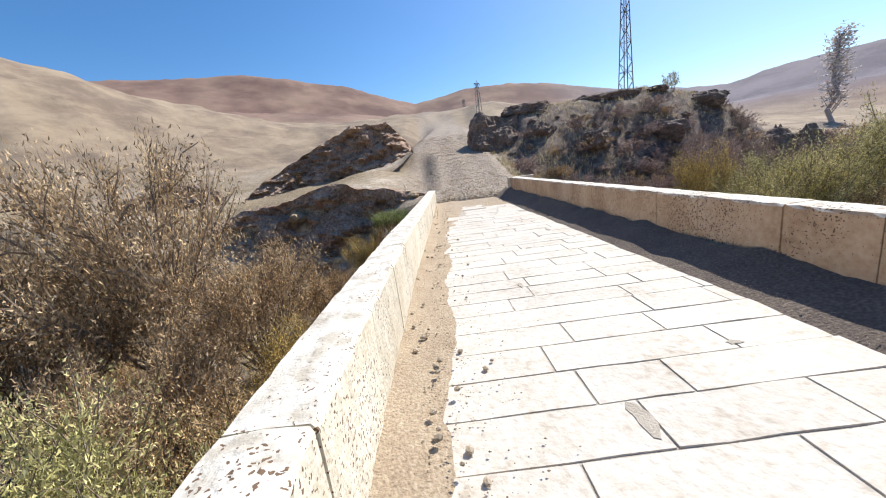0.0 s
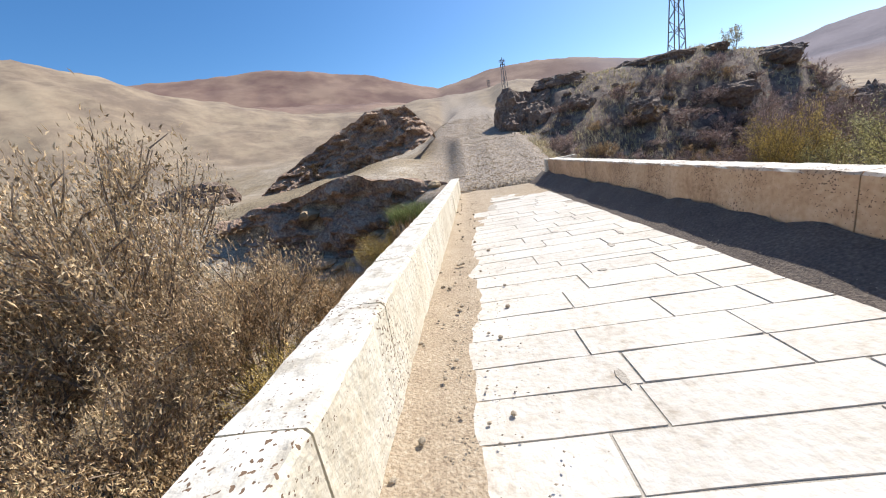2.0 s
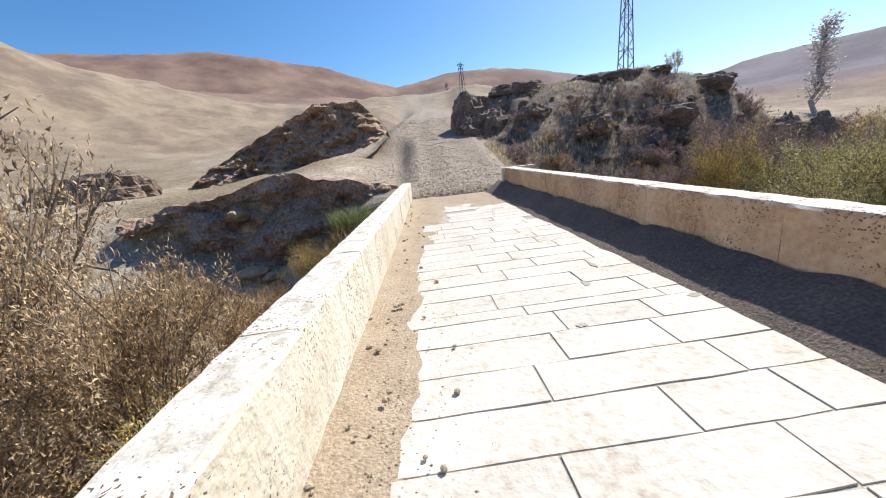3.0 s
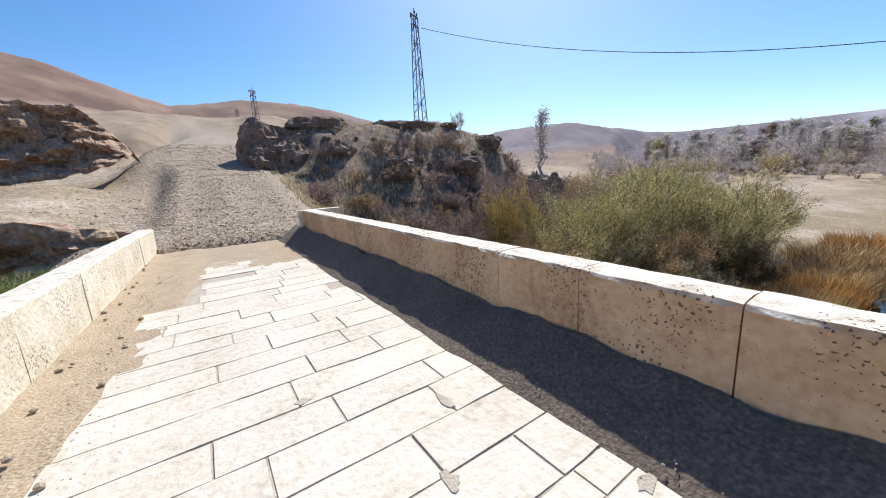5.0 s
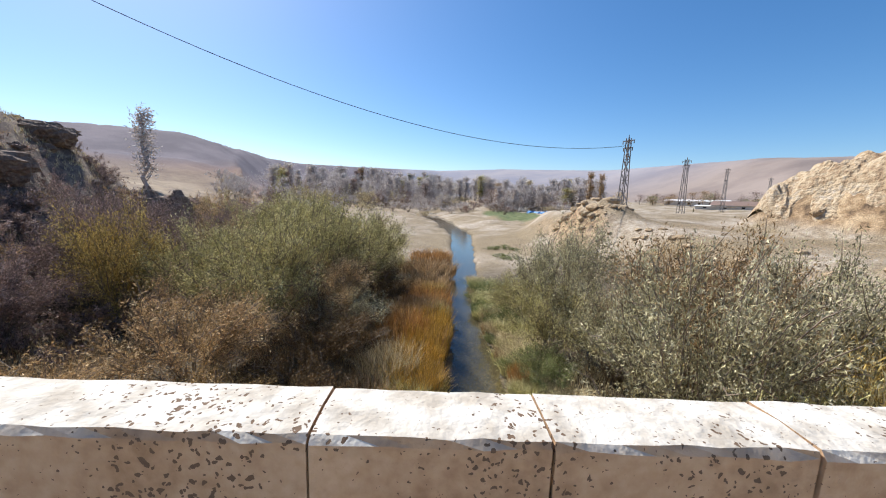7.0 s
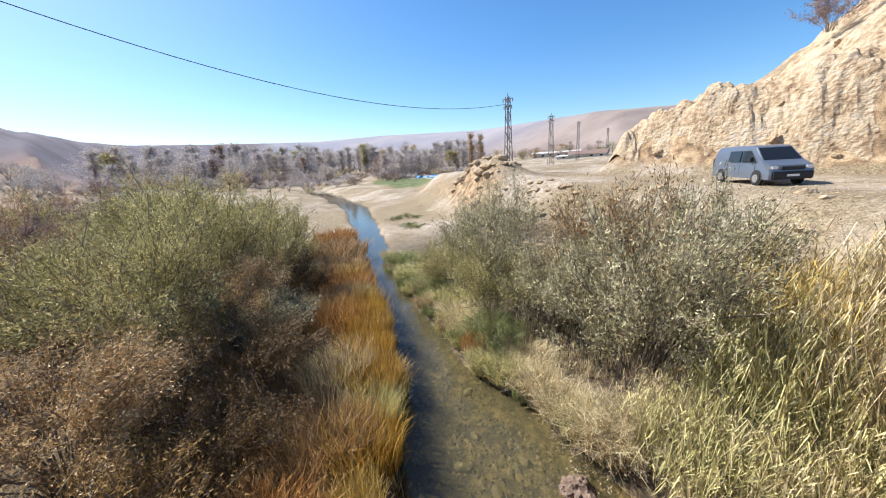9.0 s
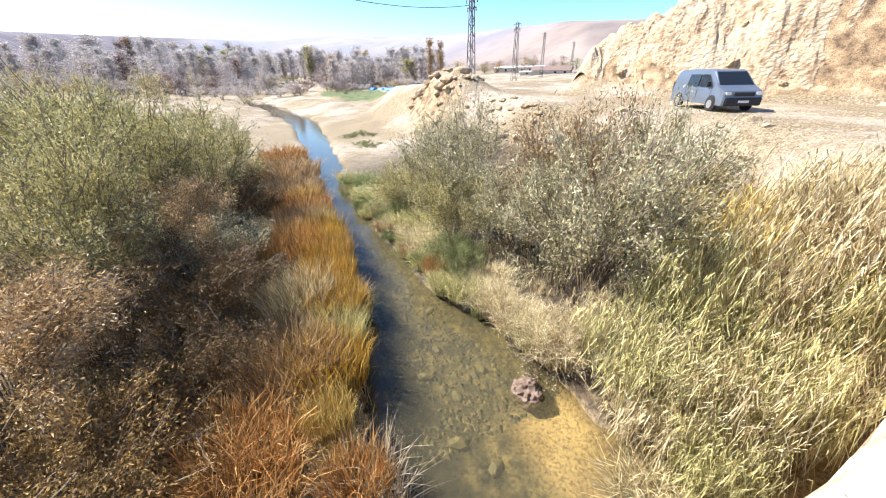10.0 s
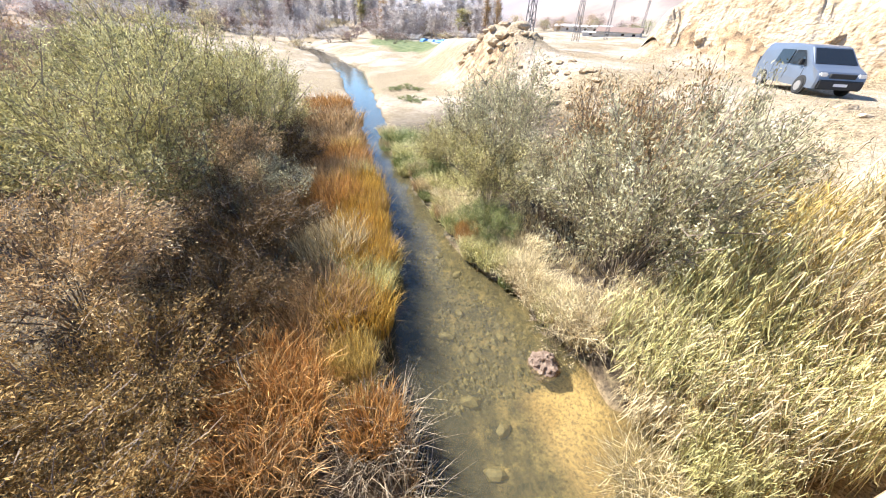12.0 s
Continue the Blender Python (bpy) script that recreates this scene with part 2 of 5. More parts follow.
def height(x, y):
    x, y = np.asarray(x, float), np.asarray(y, float)
    r = np.hypot(x - 1, y - 3)
    az = np.degrees(np.arctan2(x - 1, y - 3))
    ds = np.abs(y - stream_y(x)) - stream_w(x) + 0.9 * fbm(x, y, 1.6, 3)
    floor = -4.95 + 0.85 * sm(-0.8, 0.4, ds) + 0.5 * sm(0.4, 8, ds)
    floor = floor + 0.27 * np.exp(-((x - 6.0) / 1.3) ** 2 - ((y - 4.6) / 0.8) ** 2)
    # spur north-east of the bridge
    foot = ramp(x, [-4, 4, 12, 20, 31, 60], [16, 17, 19, 22, 26, 30])
    top = ramp(x, [-4, 4, 8, 20, 25, 29, 31.5, 34, 60, 100], [3, 5, 9.6, 10.0, 8.8, 6.3, 4.0, 0.6, 0.5, 3])
    rise = np.clip((y - foot) / (33 - foot), 0, 1)
    east = floor + top * (0.35 * rise + 0.65 * sm(0, 1, rise)) + 0.5 * np.minimum(rise * 3, 1) * fbm(x, y, 2.2, 4) * 2.4
    wv = -3.7 + 4.9 * sm(11, 26, y - 0.25 * (x + 8)) + 2.0 * sm(12, 60, -x) + 3.0 * sm(28, 45, y)
    west = np.minimum(wv, floor + 3 * sm(0, 8, ds) + 9 * sm(7, 24, ds))
    mix = sm(-5, 0, x)
    z = east * mix + west * (1 - mix)
    # southern terrace with the dirt road
    edge = ramp(x, [-40, -4, 5, 9, 15, 25, 40, 60, 120], [-4, -2, -5, -8, -9.5, -8, -8.5, -11, -30]) + 2 * fbm(x, y, 7, 2)
    ter = sm(0, 1, (edge + 5.5 - y) / 6.5)
    zt = ramp(x, [0, 20, 55, 130, 300], [-0.25, -0.35, 0.6, 1.5, 6.0])
    z = z * (1 - ter) + zt * ter
    # spoil mounds by the pylon
    z = z + 1.5 * np.exp(-((x - 38) / 5) ** 2 - ((y + 9) / 2.5) ** 2) * (0.6 + 1.6 * (fbm(x, y, 1.6, 3) + 0.5))
    # outer relief in rings, matched to the skyline
    z110 = ramp(az, [-180, -90, -60, -50, -45, -39, -29, -22, -13, -5, 10, 14, 22, 32, 42, 55, 62, 90, 110, 130, 145, 180],
                [0, 10, 30, 31, 29, 25, 21, 18, 17, 18, 18, 16, 13, 9, 3, -1.5, -3, -3.3, -1.5, 0.5, 1, 0])
    dc = ramp(az, [-180, 58, 66, 90, 115, 135, 180], [330, 330, 600, 1500, 1200, 700, 500])
    zc = 1.5 + dc * np.tan(np.radians(ramp(az, AZ_FAR, EL_FAR)))
    z250 = np.where(az > 60, 2.5, 0) + np.where(az > 60, 0, 1) * (z110 * 0.45 + zc * 0.42)
    q = sm(110, 250, r)
    outer = z110 * (1 - q) + z250 * q
    q = sm(0.5, 1.0, r / dc) * (az > 60) + np.clip((r - 250) / (dc - 250), 0, 1) * (az <= 60)
    outer = outer * (1 - q) + zc * q
    outer = outer * (1 - 0.3 * sm(1.05, 1.8, r / dc))
    outer = outer + fbm(x, y, 45, 4) * ramp(az, [-20, 30, 60, 180], [7, 5, 1, 2]) * sm(60, 150, r)
    chan = np.exp(-(ds / 4.0) ** 2) * (x > 0) * sm(160, 90, x)
    outer = outer * (1 - chan) + (floor - 0.0) * chan
    k = sm(46, 100, r)
    k = k * (1 - sm(60, 30, np.abs(y - 4)) * (x > 0) * sm(60, 45, r))
    z = z * (1 - k) + outer * k
    # road climbing from the bridge
    rx = ramp(y, [15, 40, 80, 110], [1.4, 1.6, 5, 8])
    road = sm(7, 2.6, np.abs(x - rx)) * sm(14.5, 17, y) * sm(110, 70, y)
    zr = ramp(y, [10, 16, 20, 40, 75, 110], [-0.03, 0.0, 0.8, 4.9, 10.5, 17.5])
    ruts = 0.035 * np.sin((x - rx) * 3.1 + 2 * fbm(x, y, 5, 2)) + 0.14 * fbm(x, y, 1.1, 5)
    z = z * (1 - road) + (zr + ruts * sm(16, 20, y)) * road
    # rock shelf beside the bridge end
    shelf = sm(18.0, 19.2, y + 1.6 * fbm(x, y, 3)) * sm(-14, -9, x) * sm(0.5, -1, x) * sm(33, 27, y)
    z = z * (1 - shelf) + shelf * (ramp(x, [-14, -10, -8, -5.5, -3.8, -2, -0.5], [0.6, 0.65, 0.75, 1.2, 1.1, 0.65, 0.3]) + 0.12 * (y - 19) + 0.35 * fbm(x, y, 2.5))
    # rocky hillside behind the dirt road
    d = (-y - 21.5 + 0.30 * (x - 15)) * 0.95
    cut = sm(33, 29.5, x - 0.35 * (-y - 20) - 2.5 * fbm(x, y, 6))
    lat = sm(31, 8, x - 0.35 * (-y - 20))
    prof = (3.4 + 3.4 * lat) * sm(0, 3.5, d) + 11.5 * sm(1, 24, d) * (0.15 + 0.85 * lat)
    z = z * (1 - sm(0, 3, d) * cut) + sm(0, 3, d) * cut * (-0.2) + prof * cut * sm(-80, -30, x) + (2.6 * fbm(x, y, 4, 5) + 1.6 * np.abs(fbm(x * 0.6 + y, y * 2, 3, 4))) * sm(0, 4, d) * cut
    rough = (0.3 * sm(0, 3, ds) * (1 - 0.85 * ter) + 1.2 * sm(35, 70, r)) * (1 - 0.8 * road)
    z = z + fbm(x, y, 4.0, 4) * rough
    # clear under the bridge, and filled at its ends
    und = sm(5.0, 4.0, np.abs(x - 1.5)) * sm(16.4, 15.9, y)
    zu = -4.75 + 4.2 * sm(5, 9.5, np.abs(y - 5.7))
    z = z * (1 - und) + np.minimum(zu, -0.35 + 0.25 * sm(-8, -9, y)) * und
    return z


def ground_z(x, y):
    return float(height(np.array([x]), np.array([y]))[0])


def build_ground():
    na, nr = 640, 330
    a = np.linspace(0, 2 * np.pi, na, endpoint=False)
    rr = 0.02 * (2600 / 0.02) ** (np.linspace(0, 1, nr) ** 0.62)
    A, Rr = np.meshgrid(a, rr)
    X, Y = 4 + Rr * np.cos(A), 8 + Rr * np.sin(A)
    Z = height(X, Y)
    v = np.stack([X, Y, Z], -1).reshape(-1, 3)
    i = np.arange(nr - 1)[:, None] * na
    j = np.arange(na)[None, :]
    j2 = (j + 1) % na
    f = np.stack([i + j, i + na + j, i + na + j2, i + j2], -1).reshape(-1, 4)
    f = f[:, ::-1]
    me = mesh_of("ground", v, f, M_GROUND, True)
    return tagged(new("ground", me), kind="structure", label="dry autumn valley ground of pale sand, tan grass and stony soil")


def ground_material():
    m = bpy.data.materials.new("dry_ground")
    m.use_nodes = True
    n, l = m.node_tree.nodes, m.node_tree.links
    b = n["Principled BSDF"]
    b.inputs["Roughness"].default_value = 0.95
    geo = n.new("ShaderNodeNewGeometry")

    def nz(s, d=6, rough=0.6):
        t = n.new("ShaderNodeTexNoise")
        t.inputs["Scale"].default_value = s
        t.inputs["Detail"].default_value = d
        t.inputs["Roughness"].default_value = rough
        l.new(geo.outputs["Position"], t.inputs["Vector"])
        return t.outputs["Fac"]

    def rmp(src, cols, a=0.35, c=0.65):
        t = n.new("ShaderNodeValToRGB")
        e = t.color_ramp.elements
        while len(e) < len(cols):
            e.new(0.5)
        for i, col in enumerate(cols):
            e[i].position = a + (c - a) * i / (len(cols) - 1)
            e[i].color = (*col, 1)
        l.new(src, t.inputs[0])
        return t.outputs[0]

    def mixc(f, a, c):
        t = n.new("ShaderNodeMix")
        t.data_type = "RGBA"
        l.new(f, t.inputs[0])
        l.new(a, t.inputs[6])
        l.new(c, t.inputs[7])
        return t.outputs[2]

    sand = rmp(nz(2.5), [(0.26, 0.205, 0.15), (0.41, 0.345, 0.265), (0.50, 0.44, 0.36)])
    grass = rmp(nz(7), [(0.14, 0.10, 0.06), (0.26, 0.20, 0.12), (0.36, 0.29, 0.18)])
    rock = rmp(nz(1.3), [(0.12, 0.08, 0.05), (0.34, 0.23, 0.13), (0.56, 0.42, 0.26)])
    brown = rmp(nz(0.02), [(0.13, 0.07, 0.055), (0.19, 0.115, 0.085), (0.26, 0.17, 0.12)], 0.4, 0.6)
    tan = rmp(nz(0.11, 10, 0.72), [(0.19, 0.14, 0.10), (0.27, 0.205, 0.14), (0.34, 0.265, 0.18)], 0.40, 0.6)
    # distance haze put into the base colour of the far ground
    haze_blue = rmp(nz(0.006), [(0.24, 0.24, 0.29), (0.32, 0.30, 0.32)], 0.4, 0.6)
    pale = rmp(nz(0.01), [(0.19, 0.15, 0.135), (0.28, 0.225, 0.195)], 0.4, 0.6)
    base = mixc(rmp(nz(0.12), [(0, 0, 0), (1, 1, 1)], 0.42, 0.56), sand, grass)
    sep = n.new("ShaderNodeSeparateXYZ")
    l.new(geo.outputs["Normal"], sep.inputs[0])
    steep = n.new("ShaderNodeMapRange")
    steep.inputs["From Min"].default_value = 0.80
    steep.inputs["From Max"].default_value = 0.62
    l.new(sep.outputs["Z"], steep.inputs["Value"])
    base = mixc(steep.outputs[0], base, rock)
    sp = n.new("ShaderNodeSeparateXYZ")
    l.new(geo.outputs["Position"], sp.inputs[0])
    length = n.new("ShaderNodeVectorMath")
    length.operation = "LENGTH"
    l.new(geo.outputs["Position"], length.inputs[0])

    def span(src, a0, a1):
        t = n.new("ShaderNodeMapRange")
        t.inputs["From Min"].default_value = a0
        t.inputs["From Max"].default_value = a1
        l.new(src, t.inputs["Value"])
        return t.outputs[0]

    def times(p, q):
        t = n.new("ShaderNodeMath")
        t.operation = "MULTIPLY"
        l.new(p, t.inputs[0])
        l.new(q, t.inputs[1])
        return t.outputs[0]

    north = span(sp.outputs["Y"], 5, 40)
    base = mixc(times(span(length.outputs["Value"], 36, 60), north), base, tan)
    base = mixc(times(span(length.outputs["Value"], 150, 205), north), base, brown)
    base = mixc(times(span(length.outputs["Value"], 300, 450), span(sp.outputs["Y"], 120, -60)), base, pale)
    base = mixc(span(length.outputs["Value"], 650, 1000), base, haze_blue)
    # purple-grey haze painted over the far north-east hill
    slate_haze = rmp(nz(0.03), [(0.10, 0.085, 0.11), (0.16, 0.135, 0.16)], 0.4, 0.6)
    base = mixc(times(span(sp.outputs["X"], 90, 150), span(sp.outputs["Y"], 110, 150)), base, slate_haze)
    field = n.new("ShaderNodeMapping")
    field.inputs["Location"].default_value = (-100 / 26, 13 / 7, 0)
    field.inputs["Scale"].default_value = (1 / 26, 1 / 7, 0)
    l.new(geo.outputs["Position"], field.inputs["Vector"])
    fl = n.new("ShaderNodeVectorMath")
    fl.operation = "LENGTH"
    l.new(field.outputs[0], fl.inputs[0])
    green = rmp(nz(0.8), [(0.07, 0.10, 0.03), (0.16, 0.18, 0.07)])
    base = mixc(span(fl.outputs["Value"], 1.1, 0.9), base, green)
    slope = rmp(nz(1.2, 8, 0.65), [(0.09, 0.065, 0.058), (0.19, 0.14, 0.11), (0.33, 0.27, 0.19)], 0.4, 0.66)
    gravel = rmp(nz(9, 8, 0.75), [(0.13, 0.10, 0.08), (0.29, 0.23, 0.175), (0.46, 0.40, 0.33)], 0.38, 0.6)
    track = times(times(span(sp.outputs["Y"], 14, 18), span(sp.outputs["Y"], 110, 80)), times(span(sp.outputs["X"], -2.6, -1), span(sp.outputs["X"], 7, 5.2)))
    base = mixc(track, base, gravel)
    spur = times(times(span(sp.outputs["Y"], 17.5, 20), span(sp.outputs["X"], 4.5, 6.5)), times(span(sp.outputs["X"], 38, 32), span(sp.outputs["Y"], 50, 44)))
    base = mixc(spur, base, slope)
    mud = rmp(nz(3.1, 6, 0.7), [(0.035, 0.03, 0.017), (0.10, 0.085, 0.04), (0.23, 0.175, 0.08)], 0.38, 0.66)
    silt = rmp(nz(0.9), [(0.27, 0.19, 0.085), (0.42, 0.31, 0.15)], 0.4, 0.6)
    # reed shade and dark reflections painted into the bed's north side and upstream
    shaded_bed = rmp(nz(1.4), [(0.02, 0.018, 0.012), (0.05, 0.045, 0.028)], 0.4, 0.6)
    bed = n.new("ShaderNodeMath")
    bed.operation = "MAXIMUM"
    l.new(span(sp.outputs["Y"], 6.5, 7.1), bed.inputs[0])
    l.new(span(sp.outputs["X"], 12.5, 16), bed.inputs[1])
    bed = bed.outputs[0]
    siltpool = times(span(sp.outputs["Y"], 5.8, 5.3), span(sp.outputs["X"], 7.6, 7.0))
    mud = mixc(bed, mixc(siltpool, mud, silt), shaded_bed)
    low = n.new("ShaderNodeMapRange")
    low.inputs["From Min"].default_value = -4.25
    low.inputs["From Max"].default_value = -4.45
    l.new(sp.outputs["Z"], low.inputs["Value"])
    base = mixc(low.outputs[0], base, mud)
    # leaf litter, with the shade under the thickets darkened into its colour
    shade_litter = rmp(nz(5, 6, 0.7), [(0.045, 0.033, 0.022), (0.09, 0.066, 0.04), (0.18, 0.14, 0.08)], 0.38, 0.62)
    bank = times(times(span(sp.outputs["Z"], -2.3, -2.9), span(sp.outputs["X"], 3.0, 3.8)), times(span(sp.outputs["X"], 34, 26), span(sp.outputs["Z"], -4.5, -4.25)))
    base = mixc(bank, base, shade_litter)
    speck = rmp(nz(16, 3, 0.75), [(0.42, 0.40, 0.38), (1, 1, 1), (1.25, 1.22, 1.18)], 0.36, 0.64)
    near = span(length.outputs["Value"], 90, 40)
    mul = n.new("ShaderNodeMix")
    mul.data_type = "RGBA"
    mul.blend_type = "MULTIPLY"
    l.new(near, mul.inputs[0])
    l.new(base, mul.inputs[6])
    l.new(speck, mul.inputs[7])
    base = mul.outputs[2]
    l.new(base, b.inputs["Base Color"])
    bu = n.new("ShaderNodeBump")
    bu.inputs["Strength"].default_value = 0.8
    bu.inputs["Distance"].default_value = 0.08
    l.new(nz(6, 8, 0.7), bu.inputs["Height"])
    l.new(bu.outputs[0], b.inputs["Normal"])
    return m


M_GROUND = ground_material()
ground = build_ground()

# ---- water ----
m = bpy.data.materials.new("shallow_stream_water")
m.use_nodes = True
nn, ll = m.node_tree.nodes, m.node_tree.links
pb = nn["Principled BSDF"]
pb.inputs["Base Color"].default_value = (0.30, 0.27, 0.16, 1)
pb.inputs["Roughness"].default_value = 0.03
pb.inputs["Transmission Weight"].default_value = 0.88
pb.inputs["IOR"].default_value = 1.33
pb.inputs["Specular IOR Level"].default_value = 0.35
wv = nn.new("ShaderNodeTexNoise")
wv.inputs["Scale"].default_value = 5
wv.inputs["Detail"].default_value = 3
gp = nn.new("ShaderNodeNewGeometry")
ll.new(gp.outputs["Position"], wv.inputs["Vector"])
wb = nn.new("ShaderNodeBump")
wb.inputs["Strength"].default_value = 0.25
wb.inputs["Distance"].default_value = 0.02
ll.new(wv.outputs["Fac"], wb.inputs["Height"])
ll.new(wb.outputs[0], pb.inputs["Normal"])
M_WATER = m
xs = np.concatenate([np.arange(-60, 60, 0.75), np.arange(60, 200, 4)])
ts = np.linspace(-1, 1, 7)
vv = np.array([[x, float(stream_y(x)) + t * (float(stream_w(x)) + 1.0), WATER_Z] for x in xs for t in ts])
ff = np.array([[i * 7 + j, (i + 1) * 7 + j, (i + 1) * 7 + j + 1, i * 7 + j + 1] for i in range(len(xs) - 1) for j in range(6)])
water = tagged(new("water", mesh_of("water", vv, ff, M_WATER, True)), kind="structure", label="clear shallow stream over a muddy brown bed")
water.visible_shadow = False

# ---- bridge ----
PX0, PX1 = -0.84, -0.50
QX0, QX1 = 3.34, 3.675
Y0, Y1L, Y1R = -7.0, 16.9, 15.6
bridge = tagged(new("stone_bridge"), label="old pale limestone bridge with two low solid parapets", category="bridge", kind="structure")


bm = bmesh.new()
box(bm, PX0 + 0.02, QX1 - 0.02, Y0, 16.5, -0.55, -0.009)
part("deck_bed", bm, M_MORTAR, bridge, "grey mortar bed under the paving")


def bend(y):
    """How far the sunlit parapet draws inwards towards the far end."""
    return float(np.interp(y, [2, 5, 7, 9.6, 12, 17], [0, 0.06, 0.15, 0.25, 0.33, 0.48]))


def parapet(name, x0, x1, joints, topf, label, mat, shift=lambda y: 0.0):
    root = tagged(new(name), label=label, kind="structure")
    rng = random.Random(name)
    for a, b in zip(joints, joints[1:]):
        bm = bmesh.new()
        n = max(2, int((b - a) / 0.11))
        rows = []
        for k in range(n + 1):
            y = a + 0.005 + (b - a - 0.01) * k / n
            t = topf(y)
            c = 0.018
            prof = [(x0, -0.6), (x0, t - c - 0.01), (x0 + c, t), ((x0 + x1) / 2, t + 0.008), (x1 - c, t), (x1, t - c - 0.01), (x1, 0.3), (x1, -0.6)]
            rows.append([bm.verts.new((px + shift(y) + rng.uniform(-0.007, 0.007), y, pz + rng.uniform(-0.005, 0.005))) for px, pz in prof])
        for r0, r1 in zip(rows, rows[1:]):
            for j in range(len(r0)):
                j2 = (j + 1) % len(r0)
                bm.faces.new((r0[j], r0[j2], r1[j2], r1[j]))
        bm.faces.new(rows[0][::-1])
        bm.faces.new(rows[-1])
        bmesh.ops.recalc_face_normals(bm, faces=bm.faces)
        part("stone", bm, mat, root)
    return root


LEFT_JOINTS = [-7.0, -5.2, -3.3, -1.6, -0.2, 1.02, 2.05, 3.1, 4.1, 5.1, 6.7, 8.2, 9.6, 11.25, 13.2, 15.0, 17.0]
RIGHT_JOINTS = [-7.0, -5.0, -3.2, -1.6, 0.0, 1.4, 2.5, 3.29, 4.4, 5.25, 6.07, 7.03, 7.89, 10.1, 11.7, 13.6, 15.6]
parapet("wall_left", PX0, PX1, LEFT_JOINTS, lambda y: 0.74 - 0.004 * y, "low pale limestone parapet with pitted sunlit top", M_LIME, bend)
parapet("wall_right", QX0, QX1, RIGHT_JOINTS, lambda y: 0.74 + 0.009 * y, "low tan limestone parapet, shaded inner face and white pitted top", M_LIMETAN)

bm = bmesh.new()
for v in box(bm, QX1 - 0.42, QX1 + 0.75, 15.605, 15.98, -0.5, 0.87):
    v.co.x += 0.1 * (v.co.y - 15.6)
bmesh.ops.bevel(bm, geom=bm.edges[:], offset=0.02, segments=2, affect="EDGES")
part("end_stone", bm, M_LIME, bridge, "short return of the parapet at the bridge end")

bm = bmesh.new()
cols = []
for i in range(61):
    y = Y0 + (16.4 - Y0) * i / 60
    a = max(0.0, 1 - ((y - 5.7) / 4.1) ** 2) ** 0.5
    zb = -5.2 + (4.25 * a + 0.25 if a > 0 else 0)
    cols.append([bm.verts.new((xx, y, zz)) for xx, zz in ((PX0 + 0.04, -0.56), (QX1 - 0.04, -0.56), (QX1 - 0.04, zb), (PX0 + 0.04, zb))])
for c0, c1 in zip(cols, cols[1:]):
    for j in range(4):
        bm.faces.new((c0[j], c0[(j + 1) % 4], c1[(j + 1) % 4], c1[j]))
bm.faces.new(cols[0][::-1])
bm.faces.new(cols[-1])
bmesh.ops.recalc_face_normals(bm, faces=bm.faces)
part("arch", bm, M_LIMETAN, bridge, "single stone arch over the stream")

# gravel along the parapets
def strip(name, x_a, x_b, za, zb, wob, seed):
    ys = np.arange(Y0, 16.6, 0.12)
    xs_ = np.linspace(0, 1, 9)
    V = []
    for y in ys:
        e = wob(y)
        for t in xs_:
            x = x_a + bend(y) + (x_b + e - x_a - bend(y)) * t if name == "gravel_left" else x_a + (x_b - x_a) * (1 - t) + e * (1 - t)
            tt = t
            z = (za * (1 - tt) + zb * tt)
            V.append((x, y, z + (0.035 if name == 'gravel_left' else 0.03 + 0.13 * (1 - t)) * float(fbm(np.array(x), np.array(y), 0.5, 3))))
    V = np.array(V)
    n = len(xs_)
    F = np.array([[i * n + j, i * n + j + 1, (i + 1) * n + j + 1, (i + 1) * n + j] for i in range(len(ys) - 1) for j in range(n - 1)])
    return V, F


V, F = strip("gravel_left", PX1 - 0.02, 0.3, 0.07, -0.035, lambda y: float(np.interp(y, [1.8, 2.6, 5, 8.3, 10, 12, 16], [-0.2, -0.08, 0.05, 0.12, 0.32, 0.4, 0.5])) - 0.05 + 0.22 * float(fbm(np.array(y), np.array(3.0), 0.8, 5)) + 0.12 * float(fbm(np.array(y), np.array(8.0), 0.15, 2)), 1)
tagged(new("gravel_strip", mesh_of("gravel_strip", V, F, M_GRAVEL, True)), kind="structure", label="strip of sandy gravel along the sunlit parapet")
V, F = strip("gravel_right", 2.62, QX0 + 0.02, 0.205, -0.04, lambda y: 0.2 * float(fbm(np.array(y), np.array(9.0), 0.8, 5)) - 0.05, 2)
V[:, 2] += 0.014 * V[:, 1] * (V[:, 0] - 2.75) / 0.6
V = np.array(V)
tagged(new("gravel_strip", mesh_of("gravel_strip", V, F, M_SHADE_SOIL, True)), kind="structure", label="strip of drifted sand by the parapet, its shadow darkened into the colour")

gx, gy = np.meshgrid(np.linspace(-0.2, 3.3, 60), np.linspace(9.5, 17.6, 130))
side = 0.035 * sm(0.5, 0.0, gx - 0.04 * gy) + 0.02 * sm(2.6, 3.0, gx)
gz = -0.03 + 0.04 * sm(10.5, 15.5, gy) + side + 0.055 * fbm(gx * 0.7, gy * 1.6, 0.7, 5) - 0.12 * sm(16.8, 17.6, gy)
gv = np.stack([gx, gy, gz], -1).reshape(-1, 3)
gf = np.array([[i * 60 + j, i * 60 + j + 1, (i + 1) * 60 + j + 1, (i + 1) * 60 + j] for i in range(129) for j in range(59)])
tagged(new("sand_drift", mesh_of("sand_drift", gv, gf, M_GRAVEL, True)), kind="structure", label="brown sand and gravel drifted over the far end of the paving")

# ---- plants ----


